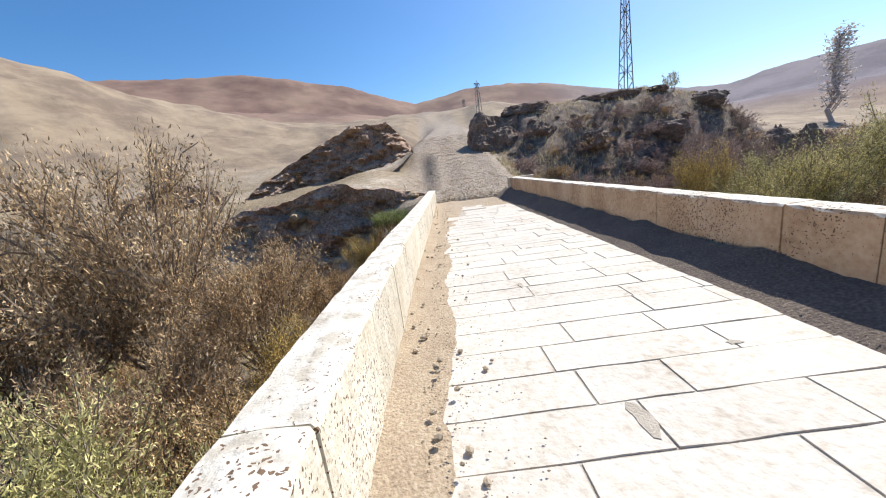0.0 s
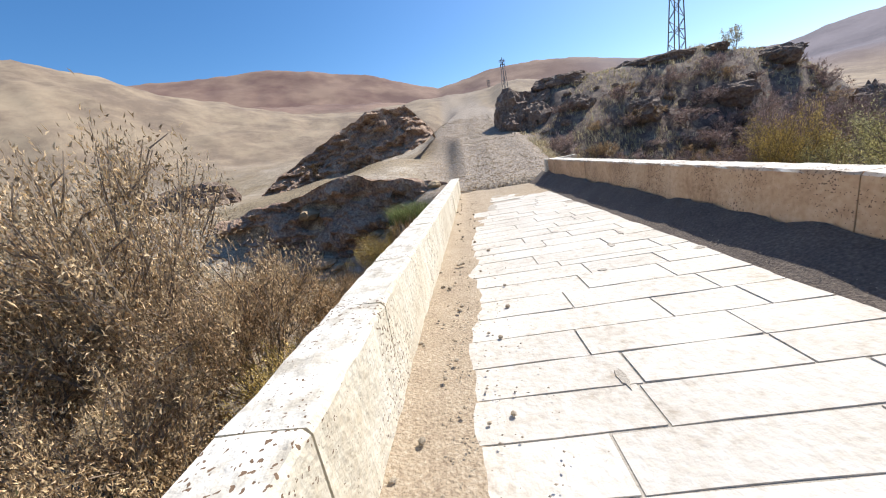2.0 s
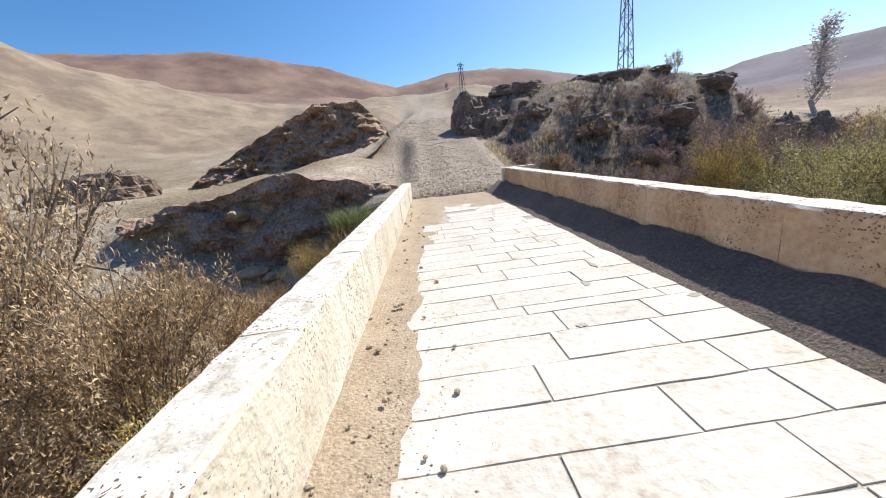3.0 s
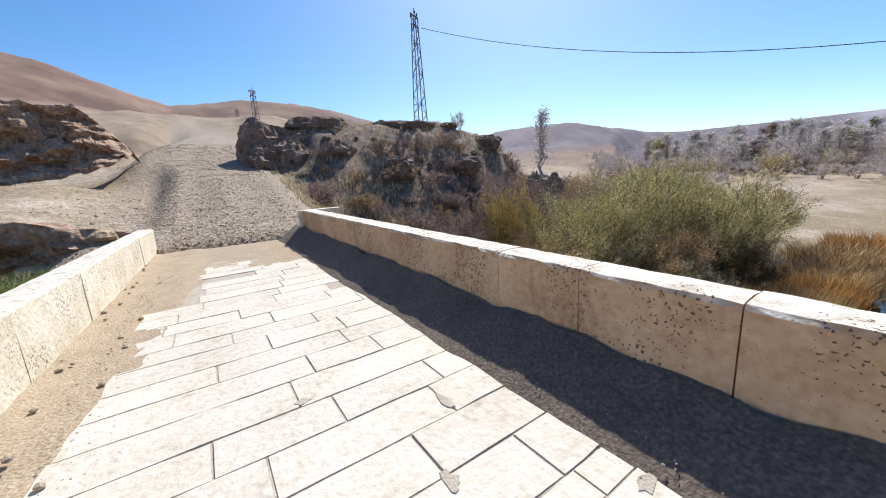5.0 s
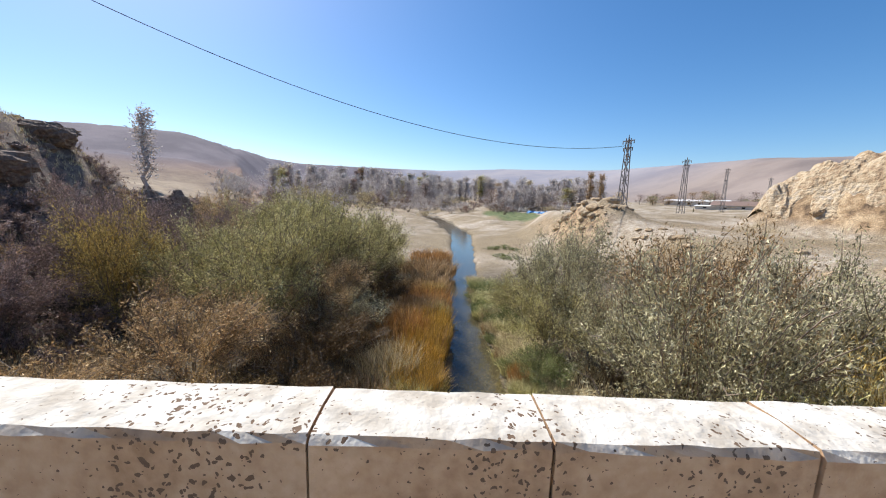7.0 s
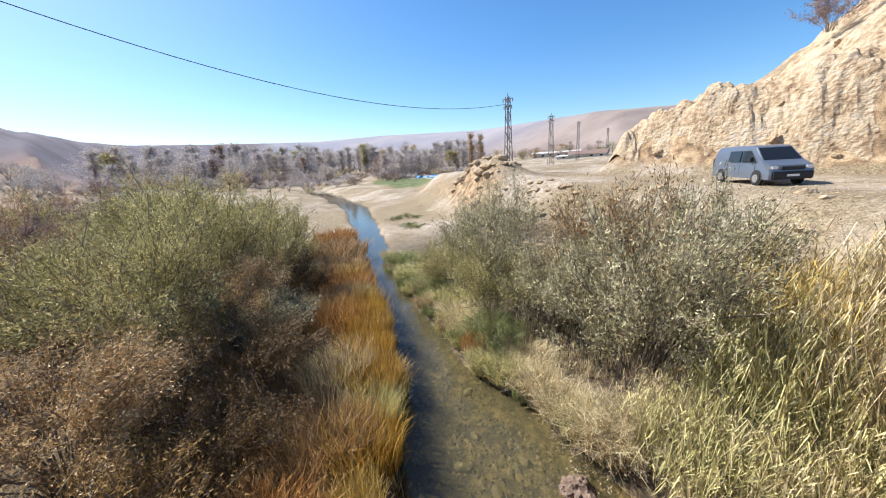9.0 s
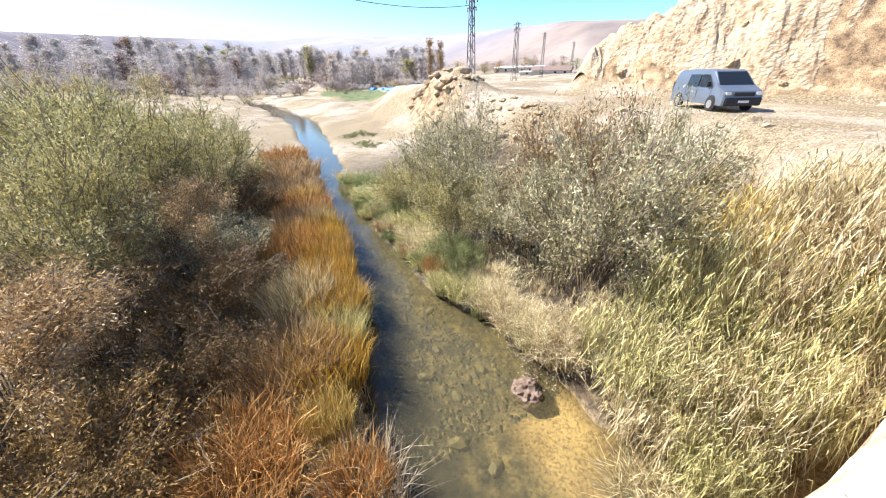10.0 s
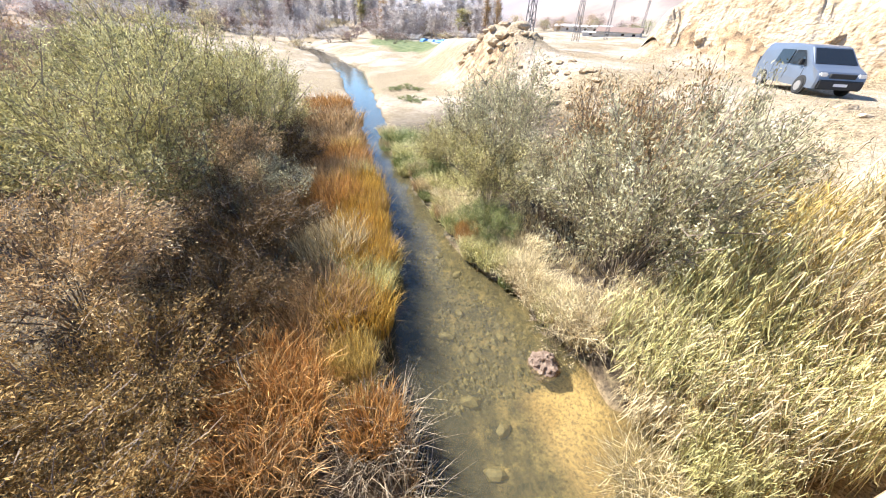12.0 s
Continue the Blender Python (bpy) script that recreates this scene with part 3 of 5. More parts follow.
def leaves(rng, pts, dirs, size, aspect=3.0, droop=0.2):
    """Narrow leaves at points along directions."""
    n = len(pts)
    d = dirs + rng.normal(0, 0.7, (n, 3))
    d[:, 2] -= droop
    d /= np.linalg.norm(d, axis=1)[:, None] + 1e-9
    o = rng.normal(0, 1, (n, 3))
    s = np.cross(d, o)
    s /= np.linalg.norm(s, axis=1)[:, None] + 1e-9
    L = size * rng.uniform(0.6, 1.3, n)[:, None]
    W = L / aspect / 2
    v = np.stack([pts - s * W, pts + d * L * 0.35 + s * W, pts + d * L], 1).reshape(-1, 3)
    f = np.arange(3 * n).reshape(-1, 3)
    return v, f


def tube(P, R, k=4):
    """A tapered tube along points P with radii R."""
    P = np.asarray(P)
    T = np.gradient(P, axis=0)
    T /= np.linalg.norm(T, axis=1)[:, None] + 1e-9
    u = np.cross(T, [0.3, 0.9, 0.1])
    u /= np.linalg.norm(u, axis=1)[:, None] + 1e-9
    w = np.cross(T, u)
    an = np.arange(k) * 2 * np.pi / k
    V = (P[:, None] + (u[:, None] * np.cos(an)[None, :, None] + w[:, None] * np.sin(an)[None, :, None]) * np.asarray(R)[:, None, None]).reshape(-1, 3)
    i = np.arange(len(P) - 1)[:, None] * k
    j = np.arange(k)[None, :]
    F = np.stack([i + j, i + (j + 1) % k, i + k + (j + 1) % k, i + k + j], -1).reshape(-1, 4)
    return V, F


def merge(items):
    V, F, o = [], [], 0
    for v, f in items:
        V.append(v)
        F.append(f + o)
        o += len(v)
    return np.vstack(V), np.vstack(F)


def shrub_data(seed, radius, h, stems, leaf_n, leaf, twigs=5, upright=0.6, aspect=3.0):
    """Stems fanning from the base with twigs, and leaves along the outer twigs."""
    rng = np.random.RandomState(seed)
    tubes, lp, ld = [], [], []
    for s in range(stems):
        az = rng.uniform(0, 2 * np.pi)
        q = rng.uniform(0.15, 1) ** 0.6
        tip = np.array([math.cos(az) * radius * q, math.sin(az) * radius * q, h * (1 - 0.45 * q * q) * rng.uniform(0.8, 1.0)])
        base = np.array([math.cos(az), math.sin(az), 0]) * radius * 0.12 * rng.uniform(0, 1)
        t = np.linspace(0, 1, 7)[:, None]
        mid = base * (1 - t) + tip * t
        mid[:, 2] = base[2] + (tip[2]) * (t[:, 0] ** (1 - 0.4 * (1 - upright)))
        mid[:, :2] = base[:2] + (tip[:2] - base[:2]) * t ** (1 + 0.5 * upright)
        mid += rng.normal(0, 0.03 * h, mid.shape) * t
        tubes.append(tube(mid, np.linspace(0.018, 0.003, 7) * (h / 2.5), 3))
        for b in range(twigs):
            u = 0.3 + 0.69 * rng.uniform(0, 1) ** 0.75
            k = min(5, int(u * 6))
            p0 = mid[k] + (mid[k + 1] - mid[k]) * (u * 6 - k)
            dd = (mid[k + 1] - mid[k])
            dd = dd / (np.linalg.norm(dd) + 1e-9) + rng.normal(0, 0.5, 3) + [0, 0, 0.25]
            dd /= np.linalg.norm(dd)
            ln = h * rng.uniform(0.12, 0.3)
            p1 = p0 + dd * ln
            tubes.append(tube(np.array([p0, (p0 + p1) / 2 + rng.normal(0, 0.02, 3), p1]), [0.006, 0.005, 0.002], 3))
            c = int(leaf_n / stems / twigs)
            w = rng.uniform(0, 1.05, c)[:, None]
            lp.append(p0 + (p1 - p0) * w + rng.normal(0, 0.034 * h, (c, 3)))
            ld.append(np.repeat(dd[None], c, 0))
    lp, ld = np.vstack(lp), np.vstack(ld)
    return merge(tubes), leaves(rng, lp, ld, leaf, aspect)


_cache = {}


def shrub(x, y, radius, h, color, label, seed=0, name="willow_shrub", leaf_n=9000, leaf=0.07, stems=46, category="shrub", upright=0.6, sink=0.1, aspect=3.0, twigs=6):
    """A many-stemmed shrub with separate stems and foliage."""
    key = (seed, color, leaf_n, leaf, stems, upright)
    if key not in _cache:
        (sv, sf), (lv, lf) = shrub_data(seed, 1.0, 1.3, stems, leaf_n, leaf, upright=upright, aspect=aspect, twigs=twigs)
        _cache[key] = (mesh_of("branchwork", sv, sf, M_BARK), mesh_of("foliage", lv, lf, M_LEAF[color]))
    a, b = _cache[key]
    root = thing(name, x, y, ground_z(x, y) - sink, label, category, rz=random.uniform(0, 360))
    root.scale = (radius, radius, h / 1.3)
    part("branchwork", a, None, root)
    part("foliage", b, None, root)
    return root


def blades_data(seed, radius, h, n, width=0.012, lean=0.5, segs=3):
    rng = np.random.RandomState(seed)
    q = np.sqrt(rng.uniform(0, 1, n)) * radius
    az = rng.uniform(0, 2 * np.pi, n)
    base = np.stack([q * np.cos(az), q * np.sin(az), np.zeros(n)], 1)
    la = az + rng.normal(0, 1.5, n)
    ll_ = lean * rng.uniform(0.2, 1.2, n) * h
    hh = h * rng.uniform(0.55, 1.1, n)
    out = np.stack([np.cos(la), np.sin(la), np.zeros(n)], 1)
    sa = rng.uniform(0, 6.28, n)
    side = np.stack([-np.sin(sa), np.cos(sa), np.zeros(n)], 1)
    V = []
    for k in range(segs + 1):
        t = k / segs
        p = base + out * (ll_ * t ** 2)[:, None]
        p[:, 2] = hh * (t - 0.28 * lean * t ** 3)
        w = width * (1 - t) ** 0.7
        V.append(np.stack([p - side * w, p + side * w], 1))
    V = np.stack(V, 1)
    m_ = 2 * (segs + 1)
    V = V.reshape(-1, 3)
    b = (np.arange(n) * m_)[:, None, None]
    k = (np.arange(segs) * 2)[None, :, None]
    F = (b + k + np.array([0, 1, 3, 2])[None, None, :]).reshape(-1, 4)
    return V, F


def cane_data(seed, n):
    """Leafy canes: thin stalks, each with long arching leaves one above the other."""
    rng = np.random.RandomState(seed)
    q, az = np.sqrt(rng.uniform(0, 1, n)), rng.uniform(0, 6.28, n)
    foot = np.stack([q * np.cos(az), q * np.sin(az), 0 * q], 1)
    lean_ = rng.normal(0, 0.16, (n, 2)) + foot[:, :2] * 0.25
    hh = rng.uniform(0.55, 1.0, n)
    stalks, blades = [], []
    for i in range(n):
        tip = foot[i] + [lean_[i, 0], lean_[i, 1], hh[i]]
        mid = (foot[i] + tip) / 2 - [lean_[i, 0] * 0.15, lean_[i, 1] * 0.15, 0]
        stalks.append(tube(np.array([foot[i], mid, tip]), [0.006, 0.005, 0.002], 3))
        m_ = 15
        t = rng.uniform(0.25, 1.0, m_)
        a = rng.uniform(0, 6.28, m_)
        d = np.stack([np.cos(a), np.sin(a), 0 * a], 1)
        sd = np.stack([-np.sin(a), np.cos(a), rng.normal(0, 0.4, m_)], 1) * rng.uniform(0.004, 0.0095, m_)[:, None]
        p0 = foot[i] + (tip - foot[i]) * t[:, None]
        L = rng.uniform(0.16, 0.34, m_)[:, None]
        up = np.array([0, 0, 1.0])
        drop = rng.uniform(0.0, 0.9, m_)[:, None]
        p1 = p0 + d * L * 0.45 + up * L * 0.22
        p2 = p0 + d * L * 0.85 - up * L * drop * 0.4
        p3 = p0 + d * L * 1.1 - up * L * drop
        v = np.stack([p0 - sd * 0.5, p0 + sd * 0.5, p1 - sd, p1 + sd, p2 - sd * 0.7, p2 + sd * 0.7, p3 - sd * 0.1, p3 + sd * 0.1], 1).reshape(-1, 3)
        b = (np.arange(m_) * 8)[:, None, None] + (np.arange(3) * 2)[None, :, None]
        blades.append((v, (b + np.array([0, 1, 3, 2])[None, None, :]).reshape(-1, 4)))
    return merge(stalks), merge(blades)


def canes(x, y, radius, h, color, label, seed=0, n=150, name="reed_clump"):
    key = ("c", seed, color, n)
    if key not in _cache:
        (sv, sf), (lv, lf) = cane_data(seed, n)
        _cache[key] = (mesh_of("branchwork", sv, sf, M_LEAF["straw"]), mesh_of("foliage", lv, lf, M_LEAF[color]))
    root = thing(name, x, y, ground_z(x, y) - 0.05, label, "reeds", rz=random.uniform(0, 360))
    root.scale = (radius, radius, h)
    part("branchwork", _cache[key][0], None, root)
    part("foliage", _cache[key][1], None, root)
    return root


def reeds(x, y, radius, h, color, label, seed=0, name="reed_clump", n=900, lean=0.5, width=0.012, category="reeds"):
    key = ("r", seed, color, n, lean, width)
    if key not in _cache:
        v, f = blades_data(seed, 1.0, 1.0, n, width, lean)
        _cache[key] = mesh_of("blades", v, f, M_LEAF[color])
    root = thing(name, x, y, ground_z(x, y) - 0.05, label, category, rz=random.uniform(0, 360))
    root.scale = (radius, radius, h)
    part("tuft", _cache[key], None, root)
    return root


random.seed(3)
V_BIG = dict(leaf_n=16000, leaf=0.045, stems=80)
G_L = "grey-green willow shrub with narrow leaves beside the stream"
B_L = "brown leafy shrub with thin stems on the bank below the bridge"
O_L = "olive-green willow shrub turning yellow above the stream"
for (x, y, r_, h_, c, lab, sd) in [
    (9.0, 1.9, 2.4, 4.6, "grey_green", "large " + G_L, 1),
    (11.0, 0.2, 2.5, 5.0, "brown", "large brownish willow shrub beside the stream", 7),
    (10.2, -1.9, 2.3, 4.6, "grey_green", G_L, 2),
    (12.4, 1.8, 2.0, 3.6, "grey_green", G_L, 8),
    (16.2, 2.0, 2.5, 4.6, "grey_green", "tall " + G_L, 1),
    (14.2, 3.2, 1.8, 3.0, "olive", G_L, 8),
    (18.5, 3.2, 1.9, 2.6, "olive", "low green shrub hanging over the stream", 2),
    (12.3, 4.1, 1.1, 1.4, "green", "low green shrub hanging over the stream", 3),
    (7.6, 3.3, 0.9, 1.3, "straw", "dry grey brushwood at the water's edge", 9),
    (16.5, 16.8, 2.4, 4.0, "olive", O_L, 10),
    (24.5, 15.8, 3.6, 5.0, "olive", "large " + O_L, 4),
    (26.5, 12.4, 3.0, 4.3, "olive", O_L, 10),
    (18.6, 13.6, 2.9, 5.4, "olive", O_L, 4),
    (30.0, 19.0, 3.0, 4.6, "olive", O_L, 10),
    (19.0, 10.4, 1.8, 2.3, "dark", "brown bank shrub with shade darkened into its leaf colour", 5),
    (15.5, 11.0, 2.0, 2.0, "grey_green", "low dark shrub on the stream bank", 2),
    (12.5, 10.9, 1.9, 2.2, "dark", "low bank shrub in brown with cast shade darkened into its leaves", 6),
    (10.2, 11.0, 1.6, 1.7, "dark", "low bank shrub in brown with cast shade darkened into its leaves", 7),
    (14.4, 13.6, 2.4, 4.4, "olive", O_L, 5),
    (10.5, 13.6, 2.3, 2.9, "golden", B_L, 6),
    (8.2, 12.2, 1.9, 2.1, "umber", "yellow-brown leafy shrub on the bank below the bridge", 7),
    (6.0, 11.6, 1.6, 2.0, "umber", B_L, 5),
    (7.6, 14.8, 1.9, 2.3, "golden", B_L, 6),
    (16.2, 12.0, 2.0, 2.9, "golden", "low golden-brown willow shrub on the stream bank", 4),
    (16.8, 21.5, 2.4, 4.6, "purple", "dark purple-brown thicket at the foot of the slope", 5),
    (19.5, 22.5, 2.6, 4.8, "purple", "dark purple-brown thicket at the foot of the slope", 6),
    (12.2, 20.6, 1.9, 2.6, "purple", "dark purple-brown thicket at the foot of the slope", 5),
    (9.4, 20.2, 1.6, 1.9, "purple", "dark purple-brown thicket at the foot of the slope", 6),
    (14.8, 19.2, 1.9, 4.6, "yellow", "yellow-green young willow at the foot of the slope", 11),
    (19.8, 11.4, 2.4, 4.2, "olive", O_L, 10),
    (22.5, 20.5, 2.4, 3.6, "brown", "brown shrub at the foot of the slope", 5),
    (27.0, 24.0, 2.6, 4.0, "purple", "dark leafless shrub below the end of the spur", 6),
    (-8.6, 9.8, 3.3, 7.7, "rosy", "tall golden-brown half-bare willow beside the bridge", 12),
    (-11.0, 8.0, 2.8, 6.8, "rosy", "tall golden-brown half-bare willow beside the bridge", 12),
    (-5.6, 9.6, 2.2, 4.6, "rosy", "golden-brown half-bare willow shrub near the parapet", 7),
    (-6.6, 6.6, 2.2, 4.2, "rosy", "golden-brown half-bare willow shrub near the parapet", 7),
    (-3.4, 5.6, 1.7, 3.4, "golden", "golden willow shrub under the parapet", 1),
    (-3.0, 3.0, 1.6, 3.5, "reed", "pale yellow-green willow shrub under the parapet", 2),
    (-5.2, 2.8, 1.9, 3.6, "reed", "olive willow shrub under the parapet", 8),
    (-3.6, 8.0, 1.6, 3.2, "yellow", "yellowing willow shrub under the parapet", 4),
    (-3.2, 14.8, 1.4, 2.2, "yellow", "small yellow-green willow by the rock bank", 11),
    (-4.6, 12.6, 1.5, 2.2, "brown", B_L, 7),
    (-8.5, 14.5, 1.6, 2.0, "brown", B_L, 6),
    (-13.0, 13.0, 2.2, 3.2, "brown", B_L, 12),
    (-12.5, 6.5, 2.4, 3.4, "brown", B_L, 7),
]:
    bare = sd == 12
    shrub(x, y, r_, h_, c, lab, sd, leaf_n=28000 if bare else 26000, leaf=0.033 if bare else 0.036, stems=44 if bare else 48, upright=0.5, twigs=9 if bare else 6)


def far_shrub(x, y, r_, h_, c, lab, sd):
    kind_name = "slope_shrub" if "slope" in lab else "thicket_shrub" if "thicket" in lab else "dry_shrub"
    shrub(x, y, r_, h_, c, lab, sd, leaf_n=1300, leaf=0.10, stems=16, twigs=3, name=kind_name)


# dry twiggy shrubs over the slope, smaller shrubs along the banks and the plain
rnd = random.Random(11)
for i in range(150):
    x = 5.5 + 21 * rnd.uniform(0, 1) ** 0.8
    y = rnd.uniform(18.5, 29.5) + (x - 15) * 0.15
    far_shrub(x, y, rnd.uniform(0.6, 1.6), rnd.uniform(0.5, 1.5), rnd.choice(["purple", "purple", "brown", "purple", "purple"]), "dry leafless purple-brown shrub on the stony slope", 20 + i % 2)
for i in range(40):
    x = rnd.uniform(28, 75)
    y = rnd.uniform(9.5, 36) + (x - 28) * 0.3
    far_shrub(x, y, rnd.uniform(1.2, 2.8), rnd.uniform(1.4, 3.2), rnd.choice(["olive", "brown", "grey_green", "straw", "purple"]), "autumn shrub in the flood plain thicket", 20 + i % 2)
for i in range(20):
    az, d = rnd.uniform(50, 72), rnd.uniform(30, 58)
    x, y = 3.2 + d * math.sin(radians(az)), 8.5 + d * math.cos(radians(az))
    shrub(x, y, rnd.uniform(2.2, 3.6), rnd.uniform(2.8, 5.0), rnd.choice(["purple", "brown", "olive", "purple", "golden"]), "tall brown thicket shrub beyond the olive willows", 22 + i % 2, leaf_n=5000, leaf=0.06, stems=24, twigs=4)
for i in range(26):
    x, y = rnd.uniform(-26, -6), rnd.uniform(-2, 22)
    if x > -14 and y > 12:
        continue
    far_shrub(x, y, rnd.uniform(0.7, 1.6), rnd.uniform(0.8, 1.8), rnd.choice(["brown", "straw", "yellow", "grey_green"]), "low dry shrub on the tan valley floor", 20 + i % 2)
for i in range(16):
    x = rnd.uniform(34, 46)
    far_shrub(x, rnd.uniform(-1, 1.6), rnd.uniform(0.5, 1), rnd.uniform(0.3, 0.6), "green", "low green weeds on the sandy bank", 20)
far_shrub(22.5, 33.0, 1.2, 2.0, "grey_green", "leafy sapling on the crest of the spur", 20)
shrub(23.2, -33.5, 2.6, 3.6, "purple", "dark purple-brown bush on the rocky hillside", 23, leaf_n=5000, leaf=0.06, stems=24, twigs=4, sink=-1.3)
far_shrub(14.5, -27.5, 1.9, 2.3, "purple", "dark purple-brown bush on the rocky hillside", 21)
shrub(21.4, -33.8, 2.2, 2.6, "purple", "dark purple-brown bush on the rocky hillside", 22, leaf_n=5000, leaf=0.06, stems=24, twigs=4, sink=-1.3)
far_shrub(12.6, -28.2, 1.7, 2.0, "purple", "dark purple-brown bush on the rocky hillside", 20)
far_shrub(6.2, -5.8, 1.0, 1.2, "yellow", "dry yellow shrub at the road embankment", 21)

# sedges and reeds
for (x, y, r_, h_, c, lab, sd, ln) in [
    (9.6, 8.5, 0.8, 1.2, "amber", "golden sedge clump at the water's edge", 1, 0.5),
    (10.6, 8.2, 0.7, 1.1, "reed", "green sedge clump at the water's edge", 2, 0.6),
    (11.8, 8.0, 0.8, 1.2, "amber", "golden sedge clump at the water's edge", 1, 0.5),
    (13.2, 7.9, 0.8, 1.4, "amber", "golden sedge clump at the water's edge", 2, 0.4),
    (14.6, 7.7, 0.8, 1.4, "amber", "golden sedge clump at the water's edge", 1, 0.4),
    (16.2, 7.6, 0.9, 1.4, "amber", "golden sedge clump at the water's edge", 2, 0.4),
    (18.0, 7.7, 0.9, 1.3, "brown", "brown sedge clump at the water's edge", 1, 0.4),
    (20.0, 7.9, 1.3, 1.3, "russet", "orange sedge clump at the water's edge", 2, 0.4),
    (23.0, 8.2, 1.7, 1.2, "brown", "orange-brown reeds beside the stream", 1, 0.4),
    (28.0, 8.2, 2.2, 1.3, "brown", "brown reeds beside the stream", 2, 0.4),
    (33.0, 8.0, 1.8, 1.3, "russet", "orange reeds beside the stream", 1, 0.4),
    (8.2, 10.1, 0.9, 1.3, "russet", "orange-red reed clump on the bank", 3, 0.7),
    (7.3, 10.2, 0.9, 1.3, "russet", "orange-red reed clump on the bank", 4, 0.7),
    (6.4, 10.3, 0.8, 1.2, "brown", "brown reed clump on the bank", 3, 0.7),
    (6.9, 8.6, 0.7, 1.0, "straw", "dry grey reeds hanging over the water", 4, 1.2),
    (6.0, 8.6, 0.7, 1.0, "straw", "dry grey reeds hanging over the water", 5, 1.2),
    (5.3, 8.7, 0.7, 1.1, "straw", "dry grey reeds hanging over the water", 4, 1.2),
    (6.6, 2.9, 0.9, 1.9, "reed", "green and straw reed clump near the parapet", 6, 0.9),
    (5.9, 3.3, 0.7, 1.4, "straw", "straw-coloured reed clump near the parapet", 7, 0.9),
    (5.4, 2.2, 0.9, 2.4, "straw", "straw-coloured reed clump near the parapet", 6, 0.8),
    (6.8, 1.2, 1.0, 2.7, "reed", "pale golden and straw reed clump near the parapet", 7, 0.8),
    (5.6, 0.6, 0.9, 2.6, "reed", "golden reed clump near the parapet", 6, 0.7),
    (6.9, -0.8, 1.1, 2.8, "yellow", "golden reed clump near the parapet", 7, 0.7),
    (5.9, -1.8, 1.1, 2.8, "straw", "straw-coloured reed clump near the parapet", 6, 0.7),
    (7.2, -2.8, 1.0, 1.6, "yellow", "golden reed clump below the embankment", 7, 0.6),
    (5.0, 4.4, 0.6, 0.8, "straw", "pale dry grass on the sand by the bridge", 5, 1.0),
    (4.9, 3.2, 0.6, 1.6, "reed", "green and straw reed clump near the parapet", 6, 0.9),
    (5.0, 1.4, 0.8, 2.5, "reed", "green and straw reed clump near the parapet", 6, 0.9),
    (5.9, 1.9, 0.9, 2.0, "reed", "green and straw reed clump near the parapet", 7, 1.0),
    (4.9, 0.2, 0.8, 2.2, "straw", "straw-coloured reed clump near the parapet", 7, 0.9),
    (4.9, -1.0, 0.9, 2.3, "reed", "green and straw reed clump near the parapet", 6, 0.9),
    (5.2, -2.6, 0.9, 2.0, "straw", "straw-coloured reed clump near the parapet", 7, 0.8),
    (6.4, -3.2, 0.9, 1.8, "yellow", "golden reed clump below the embankment", 6, 0.8),
    (7.9, -1.6, 1.1, 3.0, "yellow", "golden reed clump below the embankment", 7, 0.7),
    (7.4, 0.6, 1.0, 2.8, "reed", "green and straw reed clump near the parapet", 6, 0.9),
    (7.6, 2.4, 0.8, 1.5, "straw", "pale dry grass at the water's edge", 5, 1.1),
    (8.0, 3.6, 0.7, 1.1, "straw", "pale dry grass at the water's edge", 4, 1.1),
    (6.3, 0.0, 1.0, 2.9, "straw", "straw-coloured reed clump near the parapet", 7, 0.9),
    (7.0, -1.8, 1.0, 2.2, "reed", "green and straw reed clump near the parapet", 6, 0.8),
    (11.2, 3.5, 0.6, 0.9, "straw", "pale dry grass at the water's edge", 5, 1.1),
    (13.4, 4.0, 0.7, 0.9, "reed", "green and straw grass at the water's edge", 4, 1.1),
    (14.8, 4.2, 0.7, 0.9, "straw", "pale dry grass at the water's edge", 5, 1.1),
    (16.4, 4.0, 0.8, 1.0, "reed", "green and straw grass at the water's edge", 4, 1.0),
    (18.5, 4.2, 0.9, 0.9, "green", "green grass at the water's edge", 2, 0.9),
    (21.0, 4.2, 1.0, 0.8, "reed", "green and straw grass at the water's edge", 5, 0.9),
    (24.0, 4.2, 1.1, 0.8, "green", "green grass at the water's edge", 2, 0.9),
    (9.9, 9.2, 0.9, 1.4, "brown", "brown sedge clump behind the golden strip", 3, 0.6),
    (12.4, 8.9, 0.9, 1.5, "straw", "straw-coloured sedge clump behind the golden strip", 4, 0.6),
    (15.2, 8.7, 1.0, 1.6, "russet", "orange sedge clump behind the golden strip", 3, 0.5),
    (17.4, 8.6, 1.0, 1.5, "brown", "brown sedge clump behind the golden strip", 4, 0.5),
    (12.5, 4.7, 0.4, 0.8, "russet", "small orange sedge tuft on the bank", 2, 0.5),
    (10.2, 4.0, 0.6, 0.8, "straw", "pale dry grass at the water's edge", 5, 1.0),
    (9.1, 3.9, 0.6, 0.8, "straw", "pale dry grass at the water's edge", 4, 1.0),
    (-2.2, 15.8, 0.8, 0.9, "green", "green grass tuft below the rock bank", 2, 0.6),
]:
    if y < 3.4 and x < 8.2 and h_ > 1.3:
        canes(x, y, r_ * 1.05, h_, c, lab, 60 + sd % 2, n=170)
    elif "hanging" in lab:
        reeds(x, y, r_, h_ * 0.9, "dead", lab, sd, lean=ln, n=420, width=0.012)
    else:
        reeds(x, y, r_, h_, c, lab, sd, lean=ln * 1.1, n=1100, width=0.015)


